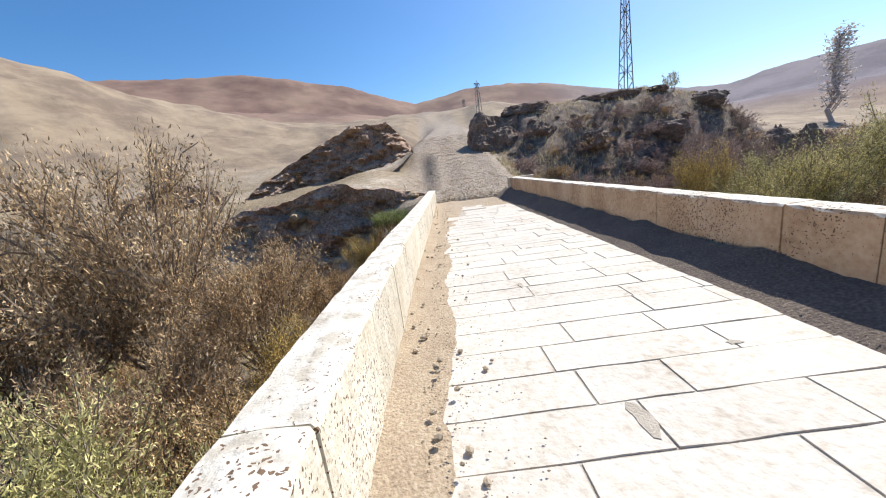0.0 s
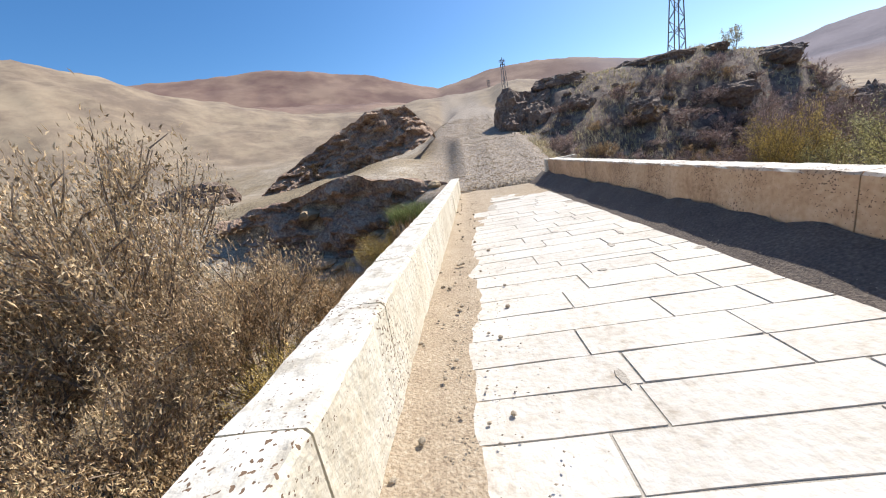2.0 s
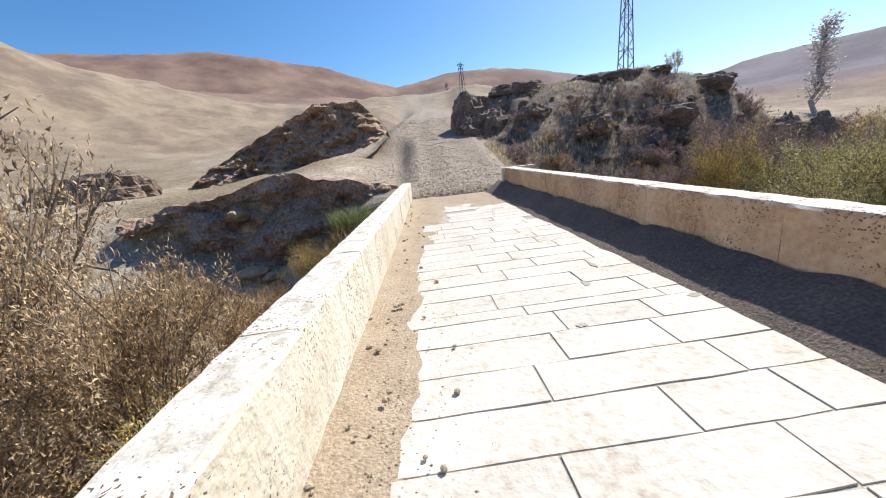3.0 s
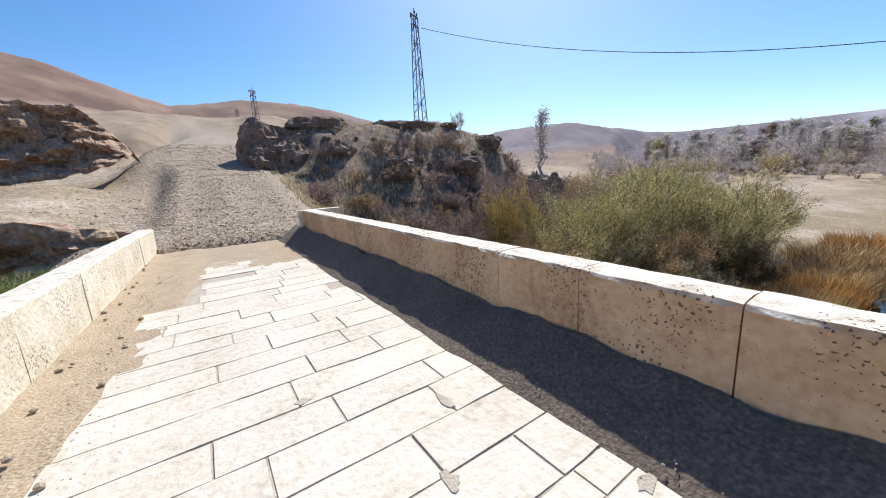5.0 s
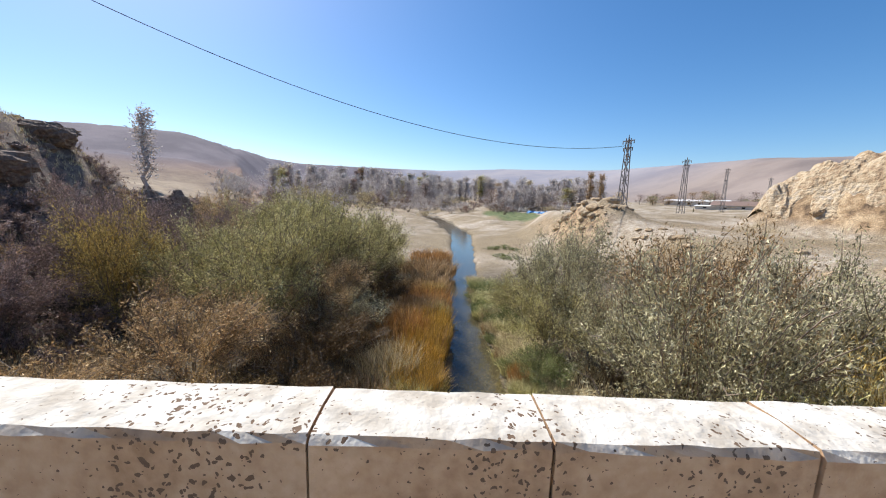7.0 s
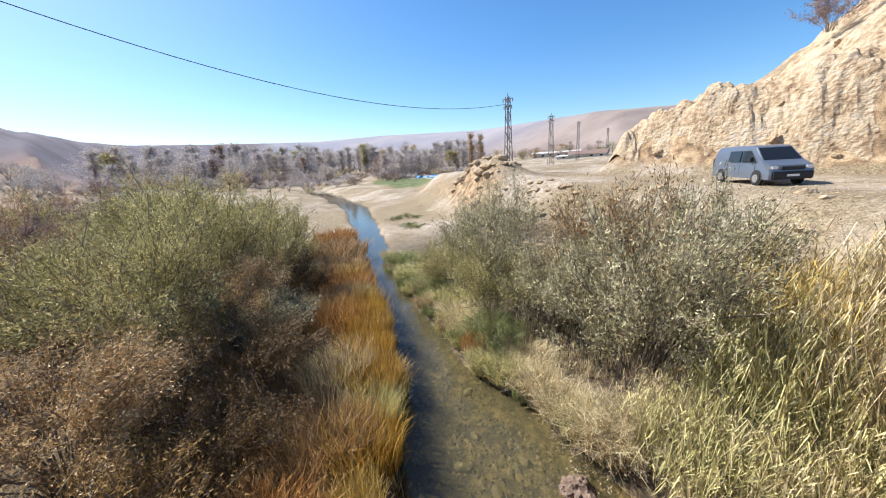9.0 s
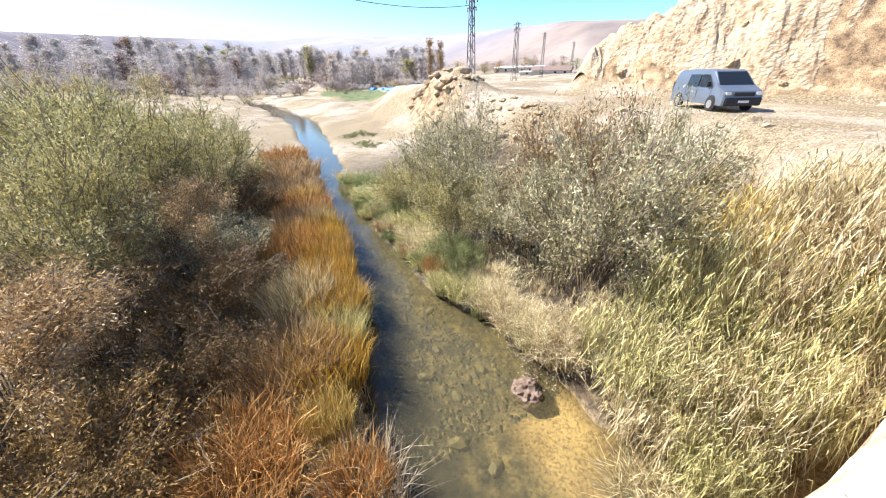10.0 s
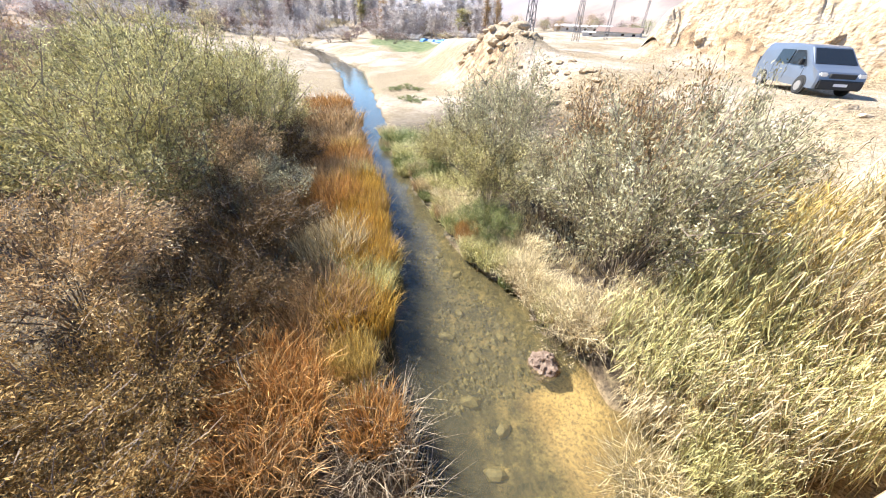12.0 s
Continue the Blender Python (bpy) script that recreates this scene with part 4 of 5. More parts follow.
for i in range(44):
    x = random.uniform(7.5, 26)
    reeds(x, float(stream_y(x) - stream_w(x)) - random.uniform(0.05, 0.5), random.uniform(0.3, 0.55), random.uniform(0.4, 0.9), random.choice(["straw", "reed", "brown", "straw", "green"]), "small autumn grass tuft on the edge of the stream", 4 + i % 2, lean=0.9, n=750, width=0.022)
for i in range(16):
    x = random.uniform(5, 22)
    reeds(x, float(stream_y(x) + stream_w(x)) + random.uniform(0.3, 0.9), random.uniform(0.4, 0.7), random.uniform(0.6, 1.3), random.choice(["yellow", "reed", "brown", "russet"]), "small autumn sedge tuft on the edge of the stream", 4 + i % 2, lean=0.7, n=750, width=0.022)


def grass_cover(name, label, count, area, color, h, seed, width=0.008):
    """Blades scattered over a stretch of ground, joined."""
    rng = np.random.RandomState(seed)
    x0, x1, y0, y1 = area
    x, y = rng.uniform(x0, x1, count), rng.uniform(y0, y1, count)
    ds = np.abs(y - stream_y(x)) - stream_w(x)
    keep = (ds > -0.2) & ~((x > -1) & (x < 4.1) & (y < 17.5) & (y > -9))
    road = np.abs(x - ramp(y, [15, 40, 80], [1.4, 1.6, 5])) < 3.2
    keep &= ~(road & (y > 14))
    keep &= (fbm(x, y, 3.0, 3) > -0.06)
    x, y = x[keep], y[keep]
    z = height(x, y)
    n = len(x)
    k = 6
    X, Y, Z = np.repeat(x, k), np.repeat(y, k), np.repeat(z, k)
    X = X + rng.normal(0, 0.05, n * k)
    Y = Y + rng.normal(0, 0.05, n * k)
    a = rng.uniform(0, 6.28, n * k)
    hh = h * rng.uniform(0.4, 1.3, n * k)
    L = hh * rng.uniform(0.1, 0.7, n * k)
    b = np.stack([X, Y, Z - 0.03], 1)
    s = np.stack([-np.sin(a), np.cos(a), 0 * a], 1) * width
    t = b + np.stack([np.cos(a) * L, np.sin(a) * L, hh], 1)
    mid = (b + t) / 2 + np.array([0, 0, 1.0]) * (hh * 0.12)[:, None]
    V = np.stack([b - s, b + s, mid + s * 0.8, mid - s * 0.8, t], 1).reshape(-1, 3)
    i = (np.arange(n * k) * 5)[:, None]
    F = np.vstack([i + np.array([0, 1, 2, 3]), i + np.array([3, 2, 4, 4])])
    me = bpy.data.meshes.new(name)
    F1 = (i + np.array([0, 1, 2, 3])).tolist()
    F2 = (i + np.array([3, 2, 4])).tolist()
    me.from_pydata(V.tolist(), [], F1 + F2)
    me.materials.append(M_LEAF[color])
    return tagged(new(name, me), kind="stuff", label=label, category="grass")


grass_cover("dry_grass", "dry straw-coloured grass on the north bank", 9000, (4.2, 30, 7.5, 26), "straw", 0.35, 1)
grass_cover("brown_grass", "brown autumn weeds on the north bank", 9000, (4.2, 24, 7.8, 20), "brown", 0.45, 2)
grass_cover("dry_grass", "dry straw-coloured grass on the south bank", 7000, (4.2, 20, -6, 5), "straw", 0.4, 3)
grass_cover("dry_grass", "dry tan grass on the valley floor", 9000, (-22, -1, -3, 18), "straw", 0.3, 4)
grass_cover("brown_grass", "brown autumn weeds on the valley floor", 8000, (-14, -1, -3, 16), "brown", 0.35, 5)
grass_cover("dry_grass", "sparse dry grass on the stony slope", 7000, (4, 28, 18, 36), "straw", 0.25, 6)
grass_cover("green_grass", "patch of green grass at the bridge end", 5000, (4.2, 6.8, 16.6, 20), "lawn", 0.13, 7)

# ---- trees in the distance ----


def tree_data(seed, kind, leaf_n):
    rng = np.random.RandomState(seed)
    tubes, lp, ld = [], [], []
    P = np.array([[0, 0, t] for t in np.linspace(0, 0.92, 7)]) + rng.normal(0, 0.008, (7, 3)) * [1, 1, 0]
    tubes.append(tube(P, np.linspace(0.014, 0.003, 7), 5))
    for b in range(34):
        z0 = rng.uniform(0.08, 0.88)
        az = rng.uniform(0, 6.28)
        if kind == "poplar":
            ln, up = 0.2 * (1 - z0 * 0.5), 3.2
        else:
            ln, up = 0.40 * (1.1 - z0), 0.8
        d = np.array([math.cos(az), math.sin(az), up])
        d /= np.linalg.norm(d)
        p0 = np.array([0, 0, z0])
        p1 = p0 + d * ln
        tubes.append(tube(np.array([p0, p1]), [0.004, 0.001], 3))
        c = leaf_n // 34
        w = rng.uniform(0.2, 1.1, c)[:, None]
        lp.append(p0 + (p1 - p0) * w + rng.normal(0, 0.02 if kind == "poplar" else 0.075, (c, 3)))
        ld.append(np.repeat(d[None], c, 0))
    return merge(tubes), leaves(rng, np.vstack(lp), np.vstack(ld), 0.03, 2.2)


def tree(x, y, h, w, kind, color, label, seed, leaf_n=1300):
    key = ("t", seed, kind, color, leaf_n)
    if key not in _cache:
        (sv, sf), (lv, lf) = tree_data(seed, kind, leaf_n)
        _cache[key] = (mesh_of("trunk", sv, sf, M_HAZEBARK if color == "hazy" else M_BARK), mesh_of("crown", lv, lf, M_LEAF[color]))
    a, b = _cache[key]
    w *= 1.55 if kind == "poplar" else 1.0
    root = thing("poplar_tree" if kind == "poplar" else "tree", x, y, ground_z(x, y) - 0.2, label, "tree", rz=random.uniform(0, 360))
    root.scale = (w, w, h)
    part("trunk", a, None, root)
    part("crown", b, None, root)
    return root


def polar(az, d, ex=3.2, ey=8.5):
    return ex + d * math.sin(radians(az)), ey + d * math.cos(radians(az))


x, y = 1 + 115 * math.sin(radians(50.2)), 5.5 + 115 * math.cos(radians(50.2))
tree(x, y, 20, 24, "poplar", "hazy", "tall pale leafless poplar behind the spur", 8, 1300)
rnd = random.Random(5)
for i in range(230):
    az = rnd.uniform(65, 116)
    d = rnd.uniform(150, 235)
    if 100 < az:
        d = rnd.uniform(120, 170)
    x, y = polar(az, d)
    pop = rnd.random() < (0.65 if az > 100 or az < 84 else 0.35)
    col = rnd.choice(["purple", "brown", "purple", "olive", "straw"])
    k = d / 180
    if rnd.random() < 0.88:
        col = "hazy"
    if pop:
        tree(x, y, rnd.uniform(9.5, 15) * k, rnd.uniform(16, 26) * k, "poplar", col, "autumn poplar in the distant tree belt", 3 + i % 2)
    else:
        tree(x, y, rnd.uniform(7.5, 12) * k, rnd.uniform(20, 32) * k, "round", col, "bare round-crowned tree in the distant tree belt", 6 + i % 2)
for az, d, h_, w_, kd, col in [(99, 125, 8.5, 13, "round", "purple"), (114, 115, 12.5, 11, "poplar", "brown"), (115.5, 118, 12, 10, "poplar", "brown"), (88.3, 190, 13, 12, "poplar", "green"), (85.4, 190, 14, 9, "poplar", "green"), (118, 130, 7, 12, "round", "yellow")]:
    x, y = polar(az, d)
    tree(x, y, h_, w_, kd, col, "autumn tree standing alone at the edge of the fields", 3 if kd == "poplar" else 6)
for i in range(26):
    az = rnd.uniform(120, 137)
    x, y = polar(az, rnd.uniform(190, 240))
    tree(x, y, rnd.uniform(4, 8), rnd.uniform(10, 16), "round", rnd.choice(["green", "brown", "purple"]), "low tree behind the farm sheds", 6 + i % 2)

for i in range(80):
    x, y = polar(rnd.uniform(57, 92), rnd.uniform(125, 170))
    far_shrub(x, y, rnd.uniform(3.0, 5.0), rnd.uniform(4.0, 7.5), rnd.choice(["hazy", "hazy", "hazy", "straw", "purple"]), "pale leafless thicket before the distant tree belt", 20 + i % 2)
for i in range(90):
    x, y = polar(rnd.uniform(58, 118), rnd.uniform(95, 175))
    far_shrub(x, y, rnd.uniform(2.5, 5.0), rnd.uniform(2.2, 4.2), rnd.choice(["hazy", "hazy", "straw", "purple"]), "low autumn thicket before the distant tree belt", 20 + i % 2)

# ---- rock outcrops ----


def rock_mesh(name, seed, mat, sub=4, rough=0.5):
    bm = bmesh.new()
    bmesh.ops.create_icosphere(bm, subdivisions=sub, radius=1.0)
    off = Vector((seed * 7.3, seed * 3.1, seed * 5.7))
    for v in bm.verts:
        p = v.co * 1.3 + off
        r1 = noise.noise(p) * 0.5
        c = noise.voronoi(p * 1.7)[0][0]
        f2 = noise.fractal(p * 3.6, 0.8, 2.1, 5) * 0.22
        v.co *= 1 + rough * (r1 + 0.55 * (c - 0.4)) + f2 * rough * 1.3
        v.co.z = round(v.co.z * 4) / 4 * 0.5 + v.co.z * 0.5
        v.co.x = round(v.co.x * 3 + v.co.y) / 3 * 0.3 + v.co.x * 0.7 - v.co.y * 0.1
    me = bpy.data.meshes.new(name)
    bm.to_mesh(me)
    bm.free()
    me.materials.append(mat)
    return me


ROCKS = [rock_mesh("rock", k, M_ROCK) for k in range(5)]
TANROCKS = [rock_mesh("rock", 10 + k, M_TANROCK, 3) for k in range(4)]
SMALLS = [rock_mesh("rock", 20 + k, M_TANROCK, 2) for k in range(4)]


def rock(x, y, sx, sy, sz, k, label, rz=0, dz=0.0, tan=False, lib=None):
    me = (lib or (TANROCKS if tan else ROCKS))[k % (4 if (tan or lib) else 5)]
    ob = new("rock_outcrop" if sx > 0.8 else "boulder", me)
    tilt = (k * 37 % 50 - 25, k * 53 % 50 - 25) if tan else (0, 0)
    ob.matrix_basis = pose(x, y, ground_z(x, y) + dz, tilt[0], tilt[1], rz)
    ob.scale = (sx, sy, sz)
    return tagged(ob, label=label, category="rock")


L_D = "dark weathered rock outcrop standing out of dry ground"
for i, (x, y, sx, sy, sz, dz) in enumerate([
    (-17.5, 25.5, 2.2, 1.6, 1.3, 0.3), (-20.0, 26.0, 2.2, 1.7, 1.2, 0.2),
    (5.0, 32.6, 1.8, 1.5, 1.9, 0.5), (7.0, 33.0, 2.2, 1.6, 1.4, 0.0), (9.4, 33.0, 2.4, 1.3, 0.8, -0.2), (6.4, 30.6, 1.6, 1.2, 1.3, 0.1), (4.6, 30.2, 1.2, 1.0, 1.0, 0.1), (15.2, 33.2, 2.3, 1.2, 0.5, -0.25), (17.8, 33.0, 2.4, 1.2, 0.6, -0.25), (20.8, 33.0, 1.4, 1.0, 0.3, -0.2), (24.5, 32.2, 1.8, 1.3, 0.8, -0.3),
    (28.6, 29.0, 1.6, 1.4, 2.0, 0.1), (30.3, 28.6, 1.5, 1.4, 2.4, 0.0), (12.5, 27.0, 1.2, 1.0, 0.9, 0.1), (18.5, 28.0, 1.4, 1.0, 0.9, 0.0), (22.5, 26.5, 1.4, 1.0, 1.0, 0.0), (8.8, 28.5, 1.1, 0.9, 0.7, 0.0),
]):
    rock(x, y, sx, sy, sz, i, L_D, rz=(i * 47) % 360, dz=dz)
rnd = random.Random(21)
for i in range(100):
    x, y = rnd.uniform(4.6, 29), rnd.uniform(21, 34)
    s_ = rnd.uniform(0.12, 0.42)
    rock(x, y, s_, s_, s_ * 0.6, i, "weathered grey-brown boulder on the stony slope", rz=rnd.uniform(0, 360))
for i in range(70):
    x = rnd.uniform(-2, 32)
    y = -21 + 0.3 * (x - 15) - rnd.uniform(0.5, 12)
    if x > 30 + 0.35 * (-y - 20):
        continue
    s_ = rnd.uniform(0.15, 0.45)
    rock(x, y, s_ * 1.4, s_, s_ * 0.8, i, "ochre-yellow rock ledge in the hillside above the dirt road", rz=rnd.uniform(0, 360), tan=True, dz=-0.1 * s_)
for i in range(110):
    x = rnd.uniform(5.5, 36)
    y = ramp(x, [5, 9, 15, 25, 40], [-5, -8, -9.5, -8, -8.5]) + rnd.uniform(-1.5, 5)
    s_ = rnd.uniform(0.08, 0.35)
    rock(x, float(y), s_ * 1.3, s_, s_ * 0.6, i, "tan stone lying on the sandy embankment", rz=rnd.uniform(0, 360), lib=SMALLS)
for i in range(26):
    x, y = rnd.gauss(38, 3), rnd.gauss(-8.6, 1.3)
    s_ = rnd.uniform(0.2, 0.7)
    rock(x, y, s_ * 1.3, s_, s_ * 0.7, i, "tan stone in the spoil heap beside the pylon", rz=rnd.uniform(0, 360), lib=SMALLS)
rock(7.6, 4.8, 0.36, 0.32, 0.34, 1, "pale root clump caked with mud standing in the stream", dz=0.35, lib=ROCKS[:4])
shrub(7.7, 4.7, 0.42, 0.7, "straw", "dead grey branches tangled round the root clump in the stream", 30, leaf_n=700, leaf=0.08, stems=40, twigs=4, name="dead_branches")
shrub(7.9, 4.2, 0.7, 0.8, "straw", "dead grey brushwood leaning over the water", 30, leaf_n=700, leaf=0.08, stems=40, twigs=4, name="dead_branches")



def crag(name, xs_, y0, back, top, foot, label, seed, lean=1.2, amp=0.5, nv=46):
    """A rock bank with a lip, broken ledges down its face and a top that runs back into the ground."""
    us = np.linspace(xs_[0], xs_[-1], int((xs_[-1] - xs_[0]) / 0.09))
    tz, fz = np.interp(us, xs_, top), np.interp(us, xs_, foot)
    yb = np.interp(us, xs_, y0)
    rows_ = []
    for k in range(nv):
        t = k / (nv - 1)
        if t < 0.3:
            q = t / 0.3
            y = yb + back * (1 - q)
            z = tz - 0.5 * (1 - q) ** 2 + 0.7 * fbm(us + seed, y, 1.3, 5)
            rows_.append(np.stack([us, y, z], -1))
            continue
        q = (t - 0.3) / 0.7
        z = tz + 0.7 * fbm(us + seed, yb, 1.3, 5) * (1 - q) ** 3 + (fz - tz) * q
        u2 = us + seed * 9.0
        block = fbm(u2 * 0.9 + 0.4 * z, z * 1.7 - 0.25 * us, 1.7, 2) * 6
        block = np.floor(block) + sm(0.7, 1.0, block - np.floor(block))
        crack = np.abs(fbm(u2, z * 1.6, 1.1, 5))
        out = amp * (0.42 * block + 2.0 * crack + 1.5 * fbm(u2, z * 2.2, 0.55, 4)) * np.minimum(1, q * 6 + 0.25)
        y = yb - lean * q ** 1.5 - out
        rows_.append(np.stack([us + 0.35 * amp * fbm(z * 2, us, 0.8, 3), y, z + 0.2 * amp * fbm(us * 2, z, 0.6, 3)], -1))
    v = np.concatenate(rows_)
    n_ = len(us)
    i = (np.arange(nv - 1)[:, None] * n_ + np.arange(n_ - 1)[None, :])[..., None]
    f = (i + np.array([0, n_, n_ + 1, 1])).reshape(-1, 4)
    return tagged(new(name, mesh_of(name, v, f, M_BROWNROCK, False)), kind="structure", label=label)


M_BROWNROCK = material("red_brown_bank_rock", [(0.12, 0.075, 0.055), (0.36, 0.24, 0.165), (0.58, 0.46, 0.33)], 1.3, 0.55, 0.95, 1.0, 7, fine=9, coords="World", depth=0.12, stops=(0.32, 0.7))
crag("rock_bank", [-12.5, -10.3, -8.2, -7, -5.5, -3.8, -2.1, -0.6, 0.2], [19.3, 18.8, 18.6, 18.6, 18.4, 18.3, 18.2, 18.2, 18.6], 1.6,
     [0.3, 0.85, 0.85, 1.2, 1.45, 1.25, 0.85, 0.4, 0.0], [-1.2, -1.6, -2.0, -2.4, -3.0, -3.4, -3.6, -3.4, -2.4], "shaded red-brown rock bank undercut below a pale grassy ledge", 1, 0.9, 0.55)
crag("rock_ridge", [-14.8, -13, -11.4, -9.3, -7.6, -6.2, -4.8, -3.4, -2.4, -1.6], [28.5, 28.8, 29.2, 29.6, 30.0, 30.2, 30.4, 30.6, 31, 31.4], 3.0,
     [1.9, 2.9, 3.7, 4.7, 5.3, 6.1, 6.0, 6.2, 5.1, 4.0], [0.9, 1.1, 1.3, 1.6, 1.8, 2.1, 2.4, 2.6, 3.0, 3.4], "dark red-brown rock ridge rising beside the gravel road", 2, 1.6, 0.8)
for i, (x, y, s_) in enumerate([(-5.2, 18.3, 0.55), (-4.3, 18.2, 0.35), (-7.4, 18.5, 0.45), (-2.6, 18.3, 0.3), (-6.6, 17.0, 0.4), (-5.9, 16.8, 0.3), (-1.2, 18.2, 0.28), (-9.2, 18.8, 0.4)]):
    rock(x, y, s_ * 1.5, s_, s_ * 0.6, i, "pale weathered stone lying on the rock bank", rz=i * 50, lib=SMALLS, dz=0.1)
far_shrub(-6.6, 31.2, 0.7, 1.6, "grey_green", "small grey-green bush on the rock ridge", 21)
far_shrub(-10.6, 28.2, 1.0, 1.6, "dark", "dark bush at the foot of the rock ridge", 20)
far_shrub(-11.2, 31.2, 0.8, 1.4, "yellow", "small yellowing bush behind the rock ridge", 21)

# broken rock face of the hillside
M_CLIFF = material("ochre_cliff_rock", [(0.17, 0.11, 0.07), (0.38, 0.27, 0.165), (0.52, 0.41, 0.275), (0.48, 0.41, 0.33)], 0.45, 0.5, 0.95, 1.0, 3.5, fine=3.0, coords="World", depth=0.25, stops=(0.34, 0.64))
cx, cy = np.meshgrid(np.linspace(-8, 38, 210), np.linspace(-18.5, -46, 130))
cd = (-cy - 21.5 + 0.30 * (cx - 15)) * 0.95
cc = sm(33, 29.5, cx - 0.35 * (-cy - 20) - 2.5 * fbm(cx, cy, 6))
mask = sm(0.0, 1.8, cd) * cc
ledge = fbm(cx * 0.8 + cy * 0.5, cy * 1.3, 2.6, 2) * 7
ledge = np.floor(ledge) + sm(0.55, 1.0, ledge - np.floor(ledge))
rel = 0.42 * ledge + 1.5 * np.abs(fbm(cx, cy, 1.5, 4)) + 0.9
cz = height(cx, cy) - 0.5 + mask * np.maximum(rel, 0.3) * (0.6 + 0.4 * sm(16, 6, cd))
cv = np.stack([cx, cy, cz], -1).reshape(-1, 3)
ci = (np.arange(129)[:, None] * 210 + np.arange(209)[None, :])[..., None]
cf = (ci + np.array([0, 210, 211, 1])).reshape(-1, 4)
tagged(new("rock_face", mesh_of("rock_face", cv, cf, M_CLIFF, False)), kind="structure", label="broken ochre and tan rock face above the dirt road")

# loose stones
PEB = [rock_mesh("pebble", 30 + k, M_PEBBLE, 1, 0.35) for k in range(4)]
for i in range(150):
    x = -0.45 + abs(rnd.gauss(0.35, 0.28))
    y = rnd.uniform(-1, 16)
    s_ = rnd.uniform(0.008, 0.028)
    if x > 0.9:
        x, y = rnd.uniform(0.9, 2.8), y
        s_ *= 0.6
    ob = new("stone", PEB[i % 4])
    ob.matrix_basis = pose(x, y, 0.02 + (0.05 if x < 0.0 else 0), 0, 0, rnd.uniform(0, 360))
    ob.scale = (s_ * 1.2, s_, s_ * 0.8)
    tagged(ob, label="small brown stone lying on the bridge gravel", category="stone", group="loose stones on the bridge")
rng = np.random.RandomState(9)
pv, pf, o = [], [], 0
base = [Vector((0, 0, 1)), Vector((1, 0, 0)), Vector((0, 1, 0)), Vector((-1, 0, 0)), Vector((0, -1, 0)), Vector((0, 0, -1))]
tri = [(0, 1, 2), (0, 2, 3), (0, 3, 4), (0, 4, 1), (5, 2, 1), (5, 3, 2), (5, 4, 3), (5, 1, 4)]
B = np.array([list(v) for v in base])


def rubble(name, n, xf, yf, zf, smin, smax, label, mat):
    x = xf(n)
    y = yf(n, x)
    z = zf(x, y)
    s_ = rng.uniform(smin, smax, n) * rng.uniform(0.4, 1, n)
    V = B[None] * s_[:, None, None] * rng.uniform(0.6, 1.3, (n, 6, 1)) * np.array([1.2, 1, 0.7])
    V = V + np.stack([x, y, z], 1)[:, None]
    F = (np.arange(n) * 6)[:, None, None] + np.array(tri)[None]
    return tagged(new(name, mesh_of(name, V.reshape(-1, 3), F.reshape(-1, 3), mat)), kind="stuff", label=label, category="gravel")


rubble("gravel", 4200, lambda n: -0.46 + np.abs(rng.normal(0.3, 0.3, n)), lambda n, x: rng.uniform(-2, 17, n), lambda x, y: 0.03 + 0 * x, 0.004, 0.012, "fine loose gravel along the parapet", M_PEBBLE)
rubble("gravel", 1200, lambda n: rng.uniform(2.7, 3.3, n), lambda n, x: rng.uniform(-2, 16, n), lambda x, y: 0.05 + 0.1 * (x - 2.75) + 0.014 * y * (x - 2.75) / 0.6, 0.004, 0.012, "fine loose gravel along the shaded parapet", M_PEBBLE)
rubble("road_stones", 11000, lambda n: rng.normal(1.4, 2.3, n), lambda n, x: 16.2 + 30 * rng.uniform(0, 1, n) ** 1.3, lambda x, y: height(x, y), 0.015, 0.065, "loose stones over the climbing gravel road", M_TANROCK)
rubble("bank_stones", 4500, lambda n: rng.uniform(4.5, 34, n), lambda n, x: ramp(x, [5, 9, 15, 25, 40], [-5, -8, -9.5, -8, -8.5]) + rng.uniform(-9, 6, n), lambda x, y: height(x, y), 0.02, 0.09, "loose pale stones on the sandy embankment", M_TANROCK)

WETS = [rock_mesh("rock", 40 + k, M_BEDSTONE, 2) for k in range(4)]


def bed_y(n, x):
    return stream_y(x) + rng.uniform(-1, 0.75, n) * stream_w(x)


rubble("bed_stones", 1800, lambda n: 7.3 + 12 * rng.uniform(0, 1, n) ** 1.4, bed_y, lambda x, y: height(x, y) + 0.01, 0.03, 0.12, "algae-brown stones on the bed of the stream", M_BEDSTONE)
for i, (x, y, s_) in enumerate([(9.9, 5.9, 0.10), (9.2, 6.5, 0.13), (11.4, 5.4, 0.12), (8.4, 6.1, 0.11), (7.4, 6.6, 0.14), (6.7, 6.2, 0.12), (12.6, 5.6, 0.12), (6.0, 6.7, 0.13), (10.8, 6.5, 0.09), (8.8, 5.2, 0.1)]):
    rock(x, y, s_ * 1.5, s_, s_, i, "wet brown stone just under the stream's surface", rz=i * 61, lib=WETS, dz=0.02)
for i, (x, y, r_, h_) in enumerate([(8.3, 4.0, 0.8, 0.75), (7.5, 3.7, 0.7, 0.8), (9.0, 3.9, 0.6, 0.6), (6.8, 3.5, 0.5, 0.7), (5.6, 4.2, 0.7, 0.4), (5.1, 4.7, 0.7, 0.35)]):
    shrub(x, y, r_, h_, "dead", "tangled dead grey brushwood at the water's edge", 30, leaf_n=700, leaf=0.08, stems=40, twigs=4, name="dead_branches")

